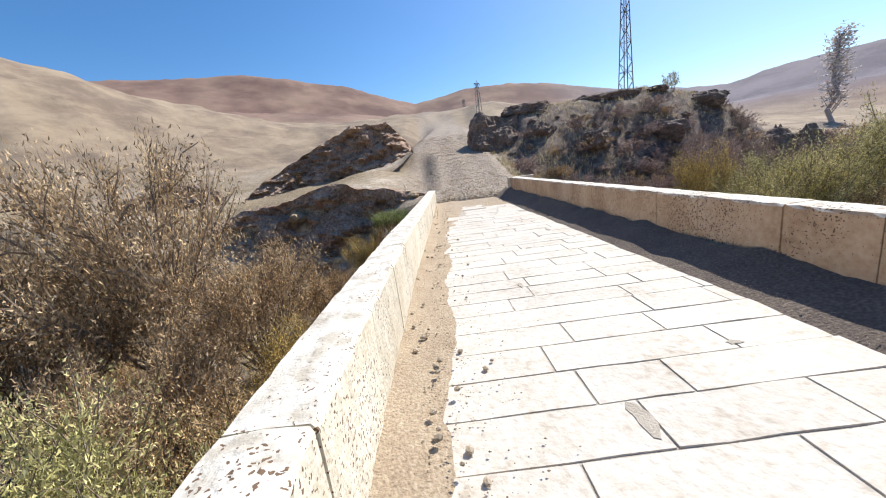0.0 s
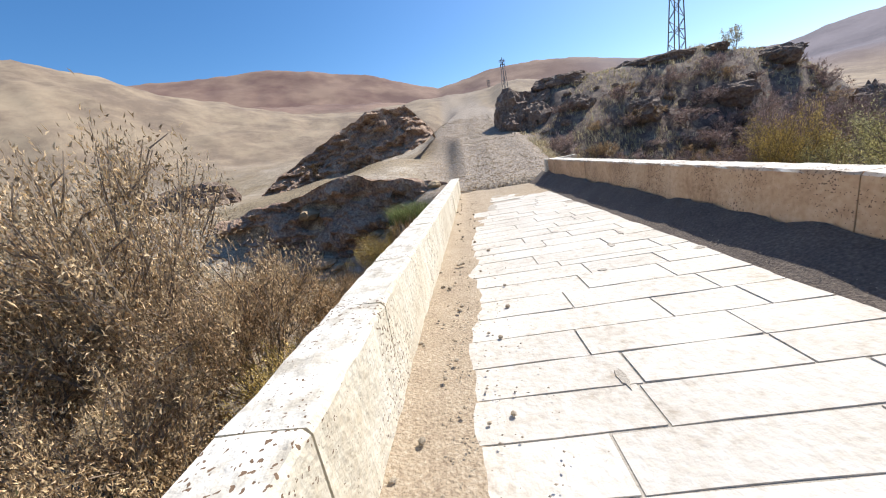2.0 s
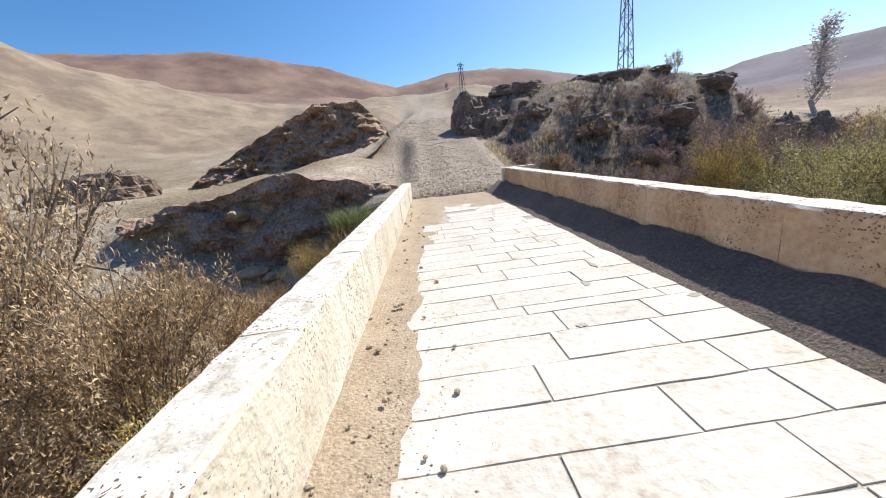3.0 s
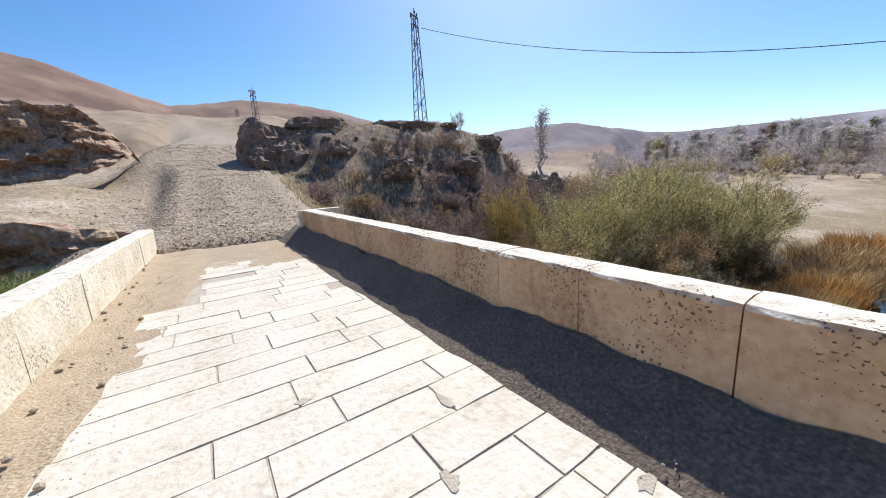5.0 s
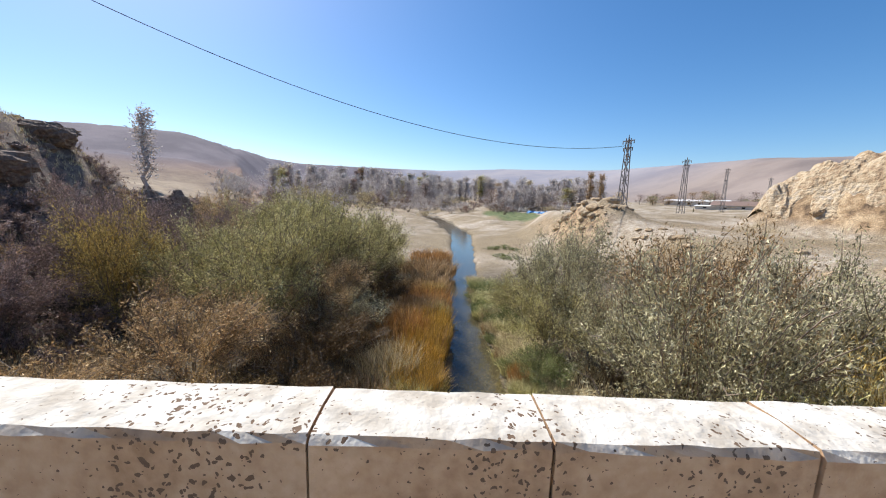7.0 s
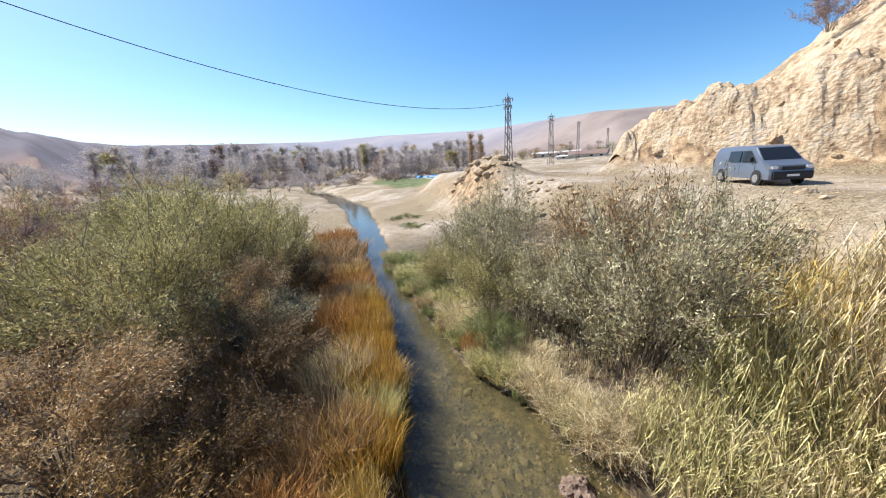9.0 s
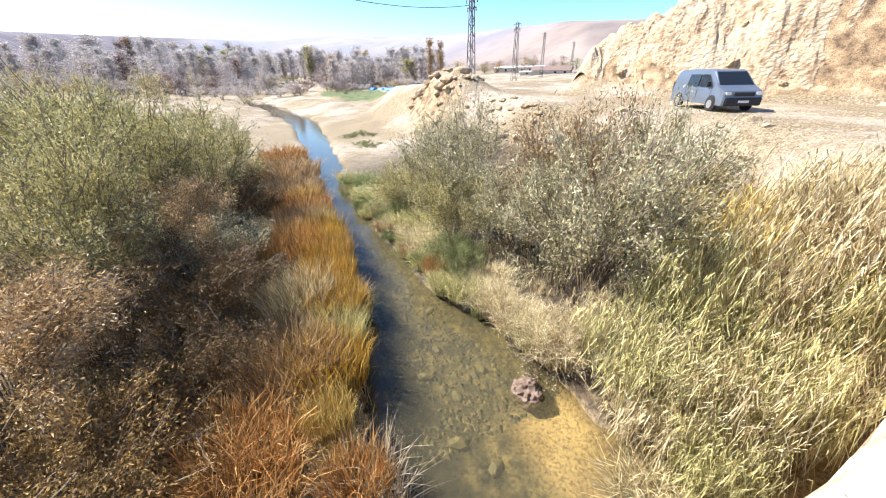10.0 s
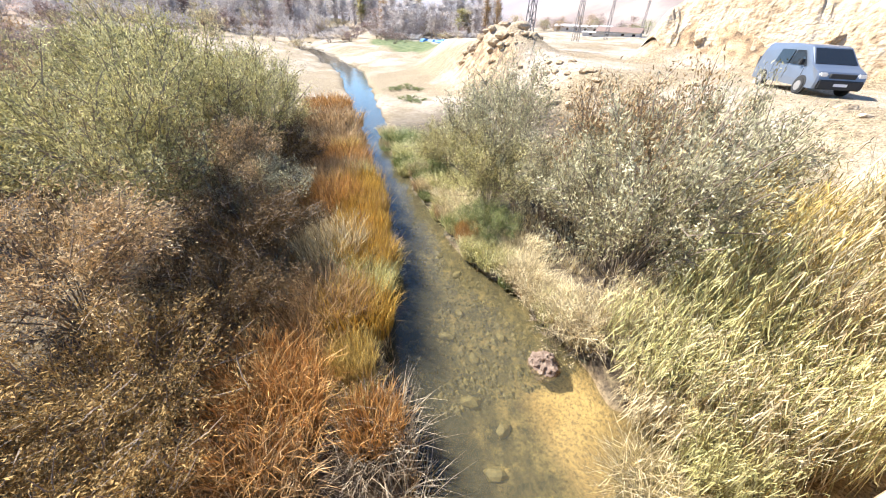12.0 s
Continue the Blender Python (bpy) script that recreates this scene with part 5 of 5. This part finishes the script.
# ---- pylons ----
UNIT = bpy.data.meshes.new("steel_bar")
_b = bmesh.new()
bmesh.ops.create_cube(_b, size=1.0)
_b.to_mesh(UNIT)
_b.free()
UNIT.materials.append(M_STEEL)
UNIT_INS = bpy.data.meshes.new("insulator")
_b = bmesh.new()
bmesh.ops.create_cone(_b, cap_ends=True, segments=8, radius1=1, radius2=0.6, depth=1)
_b.to_mesh(UNIT_INS)
_b.free()
UNIT_INS.materials.append(M_BARK)


def beam(name, a, b, w, parent, me=None):
    a, b = Vector(a), Vector(b)
    ob = new(name, me or UNIT)
    ob.parent = parent
    ob.matrix_basis = Matrix.Translation((a + b) / 2) @ (b - a).to_track_quat("Z", "Y").to_matrix().to_4x4()
    ob.scale = (w, w, (b - a).length)
    return ob


def pylon(x, y, z, h, w0, w1, label, rz=0, arms=2, t=0.06, step=1.15):
    root = thing("lattice_pylon", x, y, z, label, "pylon", rz=rz)
    n = max(4, int(h / (step * (w0 + w1) / 2 * 1.1)))
    n = min(n, 11)
    c = lambda k, q: (q[0] * (w0 + (w1 - w0) * k / n) / 2, q[1] * (w0 + (w1 - w0) * k / n) / 2, h * k / n)
    Q = [(1, 1), (-1, 1), (-1, -1), (1, -1)]
    for q in Q:
        beam("leg", (q[0] * w0 / 2, q[1] * w0 / 2, -0.3), c(n, q), t * 1.4, root)
    for k in range(n):
        for i in range(4):
            a, b = Q[i], Q[(i + 1) % 4]
            if (k + i) % 2:
                a, b = b, a
            beam("brace", c(k, a), c(k + 1, b), t * 0.7, root)
        if k % 3 == 2:
            for i in range(4):
                beam("brace", c(k, Q[i]), c(k, Q[(i + 1) % 4]), t * 0.7, root)
    for j in range(arms):
        za = h - 0.25 - j * 0.75
        L = w1 * 0.5 + (0.5 if j % 2 == 0 else 0.36)
        beam("crossarm", (-L, 0, za), (L, 0, za), t * 1.6, root)
        for sx in (-1, 1):
            beam("insulator", (sx * L * 0.95, 0, za - 0.32), (sx * L * 0.95, 0, za), 0.06, root, UNIT_INS)
    beam("insulator", (0, 0, h), (0, 0, h + 0.35), 0.06, root, UNIT_INS)
    return root


P1 = (18.6, 33.8)
pylon(*P1, ground_z(*P1), 15.6 - ground_z(*P1), 0.9, 0.36, "tall narrow steel lattice pylon on the spur", rz=30, arms=2, t=0.05)
P2 = (40.3, -12.6)
pylon(*P2, ground_z(*P2), 8.6 - ground_z(*P2), 0.72, 0.34, "steel lattice pylon beside the sandy spoil heap", rz=28, arms=2, t=0.06)
for az, d, top, ex, ey in [(8.1, 70, 18.0, 1.1, 5.5), (6.1, 120, 22.5, 0, 0), (126.1, 72, 9.4, 3.2, 8.5), (130, 125, 12.3, 3.2, 8.5), (134, 170, 12.5, 3.2, 8.5)]:
    x, y = polar(az, d, ex, ey)
    z = ground_z(x, y)
    pylon(x, y, z, max(5, top - z), 0.9, 0.4, "distant steel lattice pylon of the power line", rz=30, arms=2, t=0.055, step=1.6)


def cable(name, a, b, sag, r=0.016):
    cu = bpy.data.curves.new(name, "CURVE")
    cu.dimensions = "3D"
    sp_ = cu.splines.new("POLY")
    sp_.points.add(40)
    for i in range(41):
        t = i / 40
        p = Vector(a).lerp(Vector(b), t)
        sp_.points[i].co = (p.x, p.y, p.z - 4 * sag * t * (1 - t), 1)
    cu.bevel_depth = r
    cu.materials.append(M_CABLE)
    return tagged(new(name, cu), label="single black power cable sagging between two pylons", category="cable")


cable("power_cable", (P1[0] + 0.3, P1[1] - 0.5, 14.3), (P2[0], P2[1] + 0.3, 7.8), 3.75, 0.022)

# ---- van ----
M_PAINT = material("grey_blue_car_paint", [(0.15, 0.18, 0.23), (0.18, 0.21, 0.26)], 2, 0.3, 0.3, 0, metallic=0.4)
M_GLASS = material("dark_car_glass", [(0.015, 0.018, 0.02), (0.02, 0.022, 0.025)], 2, 0.3, 0.05, 0)
M_BLACK = material("black_rubber_and_plastic", [(0.02, 0.02, 0.02), (0.035, 0.035, 0.035)], 12, 0.5, 0.7, 0.2)
M_ALLOY = material("silver_wheel", [(0.45, 0.45, 0.46), (0.6, 0.6, 0.6)], 6, 0.5, 0.35, 0, metallic=0.8)
M_LAMP = material("clear_headlamp", [(0.6, 0.62, 0.62), (0.8, 0.8, 0.8)], 9, 0.5, 0.1, 0, metallic=0.3)
M_PLATE = material("white_plate", [(0.75, 0.75, 0.75), (0.8, 0.8, 0.8)], 9, 0.5, 0.4, 0)


def van(x, y, z, rz):
    root = thing("van", x, y, z, "grey-blue panel van with dark windows parked on the dirt road", "van", rz=rz)
    prof = [(-2.42, 0.32), (-2.45, 0.7), (-2.43, 1.12), (-2.36, 1.6), (-2.24, 1.88), (-2.05, 1.96), (-0.5, 1.99), (0.75, 1.95), (1.0, 1.88), (1.72, 1.22), (1.95, 1.12), (2.3, 0.98), (2.42, 0.82), (2.46, 0.55), (2.42, 0.3)]
    wid = lambda zz: 0.95 if zz < 1.1 else 0.95 - 0.16 * ((zz - 1.1) / 0.89) ** 1.3
    bm = bmesh.new()
    rows = []
    for sy in (-1, -0.93, 0.93, 1):
        ins = 0.05 if abs(sy) == 1 else 0
        rows.append([bm.verts.new((px * (1 - ins * 0.5), sy * wid(pz), pz - (ins * 0.8 if pz > 1.5 else 0))) for px, pz in prof])
    k = len(prof)
    for r0, r1 in zip(rows, rows[1:]):
        for j in range(k):
            bm.faces.new((r0[j], r0[(j + 1) % k], r1[(j + 1) % k], r1[j]))
    bm.faces.new(rows[0][::-1])
    bm.faces.new(rows[-1])
    bmesh.ops.recalc_face_normals(bm, faces=bm.faces)
    part("body", bm, M_PAINT, root)

    def panel(name, pts, mat, th=0.012, label=""):
        bm = bmesh.new()
        vs = [bm.verts.new(p) for p in pts]
        f = bm.faces.new(vs)
        f.normal_update()
        r = bmesh.ops.extrude_face_region(bm, geom=[f])
        n_ = f.normal.copy()
        bmesh.ops.translate(bm, vec=n_ * th, verts=[g for g in r["geom"] if isinstance(g, bmesh.types.BMVert)])
        bmesh.ops.recalc_face_normals(bm, faces=bm.faces)
        return part(name, bm, mat, root, label)

    for sy in (-1, 1):
        yl = lambda zz: sy * (wid(zz) + 0.004)
        for x0, x1, x1t in [(0.15, 1.35, 0.72), (-0.95, 0.05, 0.05)]:
            pts = [(x0, yl(1.15), 1.15), (x1, yl(1.15), 1.15), (x1t, yl(1.72), 1.72), (x0, yl(1.72), 1.72)]
            panel("side_window", pts if sy > 0 else pts[::-1], M_GLASS, 0.01 * 1)
        for x0, x1 in [(-0.98, -0.96), (0.09, 0.11), (1.3, 1.32)]:
            pts = [(x0, yl(0.5), 0.5), (x1, yl(0.5), 0.5), (x1, yl(1.12), 1.12), (x0, yl(1.12), 1.12)]
            panel("door_seam", pts if sy > 0 else pts[::-1], M_BLACK, 0.004)
        for xw in (1.52, -1.48):
            bm = bmesh.new()
            bmesh.ops.create_cone(bm, cap_ends=True, segments=28, radius1=0.4, radius2=0.4, depth=0.05, matrix=pose(xw, sy * 0.935, 0.36, 90))
            part("wheel_arch", bm, M_BLACK, root)
            bm = bmesh.new()
            bmesh.ops.create_cone(bm, cap_ends=True, segments=28, radius1=0.33, radius2=0.33, depth=0.22, matrix=pose(xw, sy * 0.88, 0.33, 90))
            bmesh.ops.bevel(bm, geom=[e for e in bm.edges if len(e.link_faces) == 2 and e.calc_face_angle() > 1], offset=0.03, segments=2, affect="EDGES")
            wheel = part("wheel", bm, M_BLACK, root, "black tyre on a silver wheel")
            bm = bmesh.new()
            bmesh.ops.create_cone(bm, cap_ends=True, segments=20, radius1=0.2, radius2=0.2, depth=0.03, matrix=pose(xw, sy * 0.995, 0.33, 90))
            part("rim", bm, M_ALLOY, wheel)
        bm = bmesh.new()
        v = box(bm, 0.95, 1.1, sy * 0.98 - 0.1, sy * 0.98 + 0.1, 1.15, 1.38)
        bmesh.ops.bevel(bm, geom=bm.edges[:], offset=0.03, segments=2, affect="EDGES")
        part("side_mirror", bm, M_BLACK, root)
        bm = bmesh.new()
        box(bm, 2.3, 2.44, sy * 0.74 - 0.16, sy * 0.74 + 0.16, 0.76, 0.95)
        bmesh.ops.bevel(bm, geom=bm.edges[:], offset=0.04, segments=2, affect="EDGES")
        part("headlamp", bm, M_LAMP, root)
        bm = bmesh.new()
        box(bm, -2.47, -2.4, sy * 0.86 - 0.06, sy * 0.86 + 0.06, 0.9, 1.3)
        part("tail_lamp", bm, M_BLACK, root)
    panel("windscreen", [(1.06, -0.72, 1.84), (1.70, -0.82, 1.255), (1.70, 0.82, 1.255), (1.06, 0.72, 1.84)], M_GLASS, 0.012)
    bm = bmesh.new()
    box(bm, 2.36, 2.475, -0.5, 0.5, 0.74, 0.93)
    bmesh.ops.bevel(bm, geom=bm.edges[:], offset=0.02, segments=1, affect="EDGES")
    part("grille", bm, M_BLACK, root)
    bm = bmesh.new()
    box(bm, 2.3, 2.53, -0.88, 0.88, 0.3, 0.68)
    bmesh.ops.bevel(bm, geom=bm.edges[:], offset=0.05, segments=2, affect="EDGES")
    part("front_bumper", bm, M_BLACK, root)
    bm = bmesh.new()
    box(bm, 2.525, 2.54, -0.26, 0.26, 0.44, 0.55)
    part("number_plate", bm, M_PLATE, root)
    return root


van(16.1, -14.2, ground_z(16.1, -14.2) + 0.02, 151)

# ---- farm sheds and tents ----
M_WALL = material("whitewashed_block_wall", [(0.45, 0.42, 0.38), (0.62, 0.6, 0.56)], 1, 0.5, 0.9, 0.3)
M_ROOF = material("rusty_brown_sheet_roof", [(0.16, 0.10, 0.08), (0.28, 0.20, 0.16)], 1, 0.5, 0.8, 0.3)
M_WROOF = material("pale_sheet_roof", [(0.65, 0.65, 0.66), (0.78, 0.78, 0.78)], 1, 0.5, 0.7, 0.1)
M_BLUE = material("blue_tarpaulin", [(0.05, 0.22, 0.55), (0.15, 0.38, 0.7)], 2, 0.5, 0.6, 0.3)


def shed(x, y, lx, ly, h, roof_h, rz, roof_mat, label, windows=4):
    root = thing("farm_shed", x, y, ground_z(x, y) - 0.3, label, "building", rz=rz)
    bm = bmesh.new()
    box(bm, -lx / 2, lx / 2, -ly / 2, ly / 2, 0, h)
    part("wall", bm, M_WALL, root)
    bm = bmesh.new()
    e = 0.4
    v = [bm.verts.new(p) for p in [(-lx / 2 - e, -ly / 2 - e, h), (lx / 2 + e, -ly / 2 - e, h), (lx / 2 + e, ly / 2 + e, h), (-lx / 2 - e, ly / 2 + e, h), (-lx / 2 - e, 0, h + roof_h), (lx / 2 + e, 0, h + roof_h)]]
    for f in [(0, 1, 5, 4), (2, 3, 4, 5), (0, 4, 3), (1, 2, 5), (3, 2, 1, 0)]:
        bm.faces.new([v[i] for i in f])
    part("roof", bm, roof_mat, root)
    for i in range(windows):
        bm = bmesh.new()
        cx = -lx / 2 + lx * (i + 0.5) / windows
        box(bm, cx - 0.5, cx + 0.5, -ly / 2 - 0.03, -ly / 2 + 0.02, h * 0.35, h * 0.75)
        part("window", bm, M_GLASS, root)
        bm = bmesh.new()
        box(bm, cx - 0.5, cx + 0.5, ly / 2 - 0.02, ly / 2 + 0.03, h * 0.35, h * 0.75)
        part("window", bm, M_GLASS, root)
    return root


x, y = polar(131.5, 165)
shed(x, y, 15, 8, 1.7, 1.6, 40, M_ROOF, "long low farm shed with a rusty brown roof")
x, y = polar(129.3, 165)
shed(x, y, 12, 6, 1.2, 0.4, 40, M_WROOF, "low pale greenhouse beside the farm shed", 2)
x, y = polar(127.0, 215)
shed(x, y, 26, 8, 2.6, 0.9, 40, M_WROOF, "distant long building with a white roof", 6)
x, y = polar(102.5, 300)
shed(x, y, 14, 9, 4, 2.5, 20, M_ROOF, "distant farmhouse with a reddish roof", 3)


def tent(x, y, s_, rz):
    root = thing("tarpaulin_tent", x, y, ground_z(x, y) - 0.1, "low blue tarpaulin tent at the edge of the field", "tent", rz=rz)
    bm = bmesh.new()
    n = 8
    rows = []
    for i in range(5):
        u = -1 + i / 2
        rows.append([bm.verts.new((u * s_ * 1.6, math.cos(math.pi * j / n) * s_, max(0, math.sin(math.pi * j / n)) ** 0.8 * s_ * (0.95 - 0.12 * (i % 2)))) for j in range(n + 1)])
    for r0, r1 in zip(rows, rows[1:]):
        for j in range(n):
            bm.faces.new((r0[j], r0[j + 1], r1[j + 1], r1[j]))
    bm.faces.new(rows[0])
    bm.faces.new(rows[-1][::-1])
    part("cover", bm, M_BLUE, root)
    return root


for i, (az, d) in enumerate([(105.6, 105), (106.6, 103), (107.6, 102), (108.6, 104)]):
    x, y = polar(az, d)
    tent(x, y, 0.75 if i % 2 else 0.95, 20 * i)

# ---- paving ----
def slab_mesh(w, d, seed):
    rg = random.Random(seed)
    bm = bmesh.new()
    n = max(3, int(w / 0.25))
    lo, hi, lot, hit = [], [], [], []
    for i in range(n + 1):
        x = w * i / n
        a, b = rg.uniform(-0.006, 0.006), rg.uniform(-0.006, 0.006)
        xa = x + rg.uniform(-0.006, 0.006) if 0 < i < n else x
        lo.append(bm.verts.new((xa, a, -0.05)))
        hi.append(bm.verts.new((xa, d + b, -0.05)))
        ix = 0.005 if i == 0 else (-0.005 if i == n else 0)
        lot.append(bm.verts.new((xa + ix, a + 0.004, rg.uniform(-0.002, 0.002))))
        hit.append(bm.verts.new((xa + ix, d + b - 0.004, rg.uniform(-0.002, 0.002))))
    for i in range(n):
        bm.faces.new((lot[i], lot[i + 1], hit[i + 1], hit[i]))
        bm.faces.new((lo[i], lo[i + 1], lot[i + 1], lot[i]))
        bm.faces.new((hit[i], hit[i + 1], hi[i + 1], hi[i]))
    bm.faces.new((lo[0], lot[0], hit[0], hi[0]))
    bm.faces.new((lo[n], hi[n], hit[n], lot[n]))
    me = bpy.data.meshes.new("slab")
    bm.to_mesh(me)
    bm.free()
    me.materials.append(M_SLAB)
    return me


paving = tagged(new("paving"), kind="structure", label="worn pale limestone paving slabs laid in rows across the bridge")
rnd = random.Random(17)
ROW_EDGES = [1.45 - 0.38 * k for k in range(22, 0, -1)] + [1.45, 1.84, 2.22, 2.60, 2.97, 3.36, 3.70, 4.04, 4.38, 4.75, 5.13, 5.51, 5.91, 6.28, 6.47, 6.84, 7.22, 7.59, 7.94, 8.34, 8.71, 9.06, 9.46, 9.80, 10.2, 10.58, 10.95, 11.3, 11.7, 12.1, 12.5, 12.9, 13.3, 13.7, 14.1, 14.5]
JOINTS = {1.45: [1.05, 2.1], 1.84: [0.82, 1.43], 2.22: [0.69, 2.04], 2.60: [0.98, 1.75], 2.97: [1.88, 2.6], 4.38: [0.81, 1.95], 4.75: [1.58, 2.3], 5.13: [0.93, 2.2], 5.51: [2.05, 1.2], 5.91: [1.37, 2.2], 6.28: [1.14, 2.49], 6.47: [0.9, 2.43], 6.84: [1.95], 7.22: [2.3, 1.2], 7.59: [0.94, 1.68, 2.46], 7.94: [1.47], 8.34: [1.68, 2.3], 8.71: [1.0, 2.1], 9.06: [1.46, 2.2], 9.46: [1.16, 2.0]}
for y, y2 in zip(ROW_EDGES, ROW_EDGES[1:]):
    left = -0.45 + rnd.uniform(0, 0.1)
    cuts = sorted(JOINTS.get(y, []))
    if not cuts:
        x = rnd.uniform(0.5, 1.1)
        while x < 2.7:
            cuts.append(x)
            x += rnd.choice([0.75, 0.95, 1.1, 1.25])
    edge_right = 2.92 + rnd.uniform(-0.12, 0.1)
    cuts = [left, *cuts, edge_right]
    for xa, xb in zip(cuts, cuts[1:]):
        if y > 10.5 and rnd.random() < (y - 10) * 0.16:
            continue
        me = slab_mesh(xb - xa - 0.008, y2 - y - 0.007, int(y * 100) * 13 + int(xa * 10))
        ob = new("slab", me)
        ob.parent = paving
        ob.matrix_basis = pose(xa + 0.004, y + 0.0035, rnd.uniform(-0.002, 0.003), rnd.uniform(-0.15, 0.15), rnd.uniform(-0.1, 0.1), rnd.uniform(-0.15, 0.15))

for k, (x, y, a, b) in enumerate([(1.0, 1.70, 0.09, 0.2), (1.5, 5.95, 0.08, 0.05), (1.95, 6.8, 0.07, 0.12), (1.5, 8.0, 0.1, 0.05), (2.05, 2.3, 0.12, 0.04), (0.9, 4.1, 0.05, 0.12), (2.3, 7.35, 0.06, 0.14), (2.7, 6.2, 0.16, 0.06)]):
    rg = random.Random(k)
    bm = bmesh.new()
    ring = [bm.verts.new((math.cos(t * 0.5236) * a * 0.6 * rg.uniform(0.5, 1.2), math.sin(t * 0.5236) * b * 0.8 * rg.uniform(0.5, 1.2), 0)) for t in range(12)]
    low = [bm.verts.new((v.co.x * 1.1, v.co.y * 1.1, -0.02)) for v in ring]
    bm.faces.new(ring)
    for i in range(12):
        bm.faces.new((low[i], low[(i + 1) % 12], ring[(i + 1) % 12], ring[i]))
    part("mortar_patch", bm, M_MORTAR, paving, "grey mortar patch at a broken slab corner", pose(x, y, 0.006))

v, f = blades_data(40, 1.0, 1.0, 26, 0.03, 0.9)
wisp = mesh_of("tuft", v, f, M_LEAF["straw"])
for i in range(24):
    root = thing("grass_wisp", -0.47 + rnd.uniform(0, 0.03), rnd.uniform(1.5, 15), 0.04, "tiny dry grass wisp at the foot of the parapet", "grass", rz=rnd.uniform(0, 360))
    q = rnd.uniform(0.04, 0.10)
    root.scale = (q, q, q * 1.1)
    part("tuft", wisp, None, root)
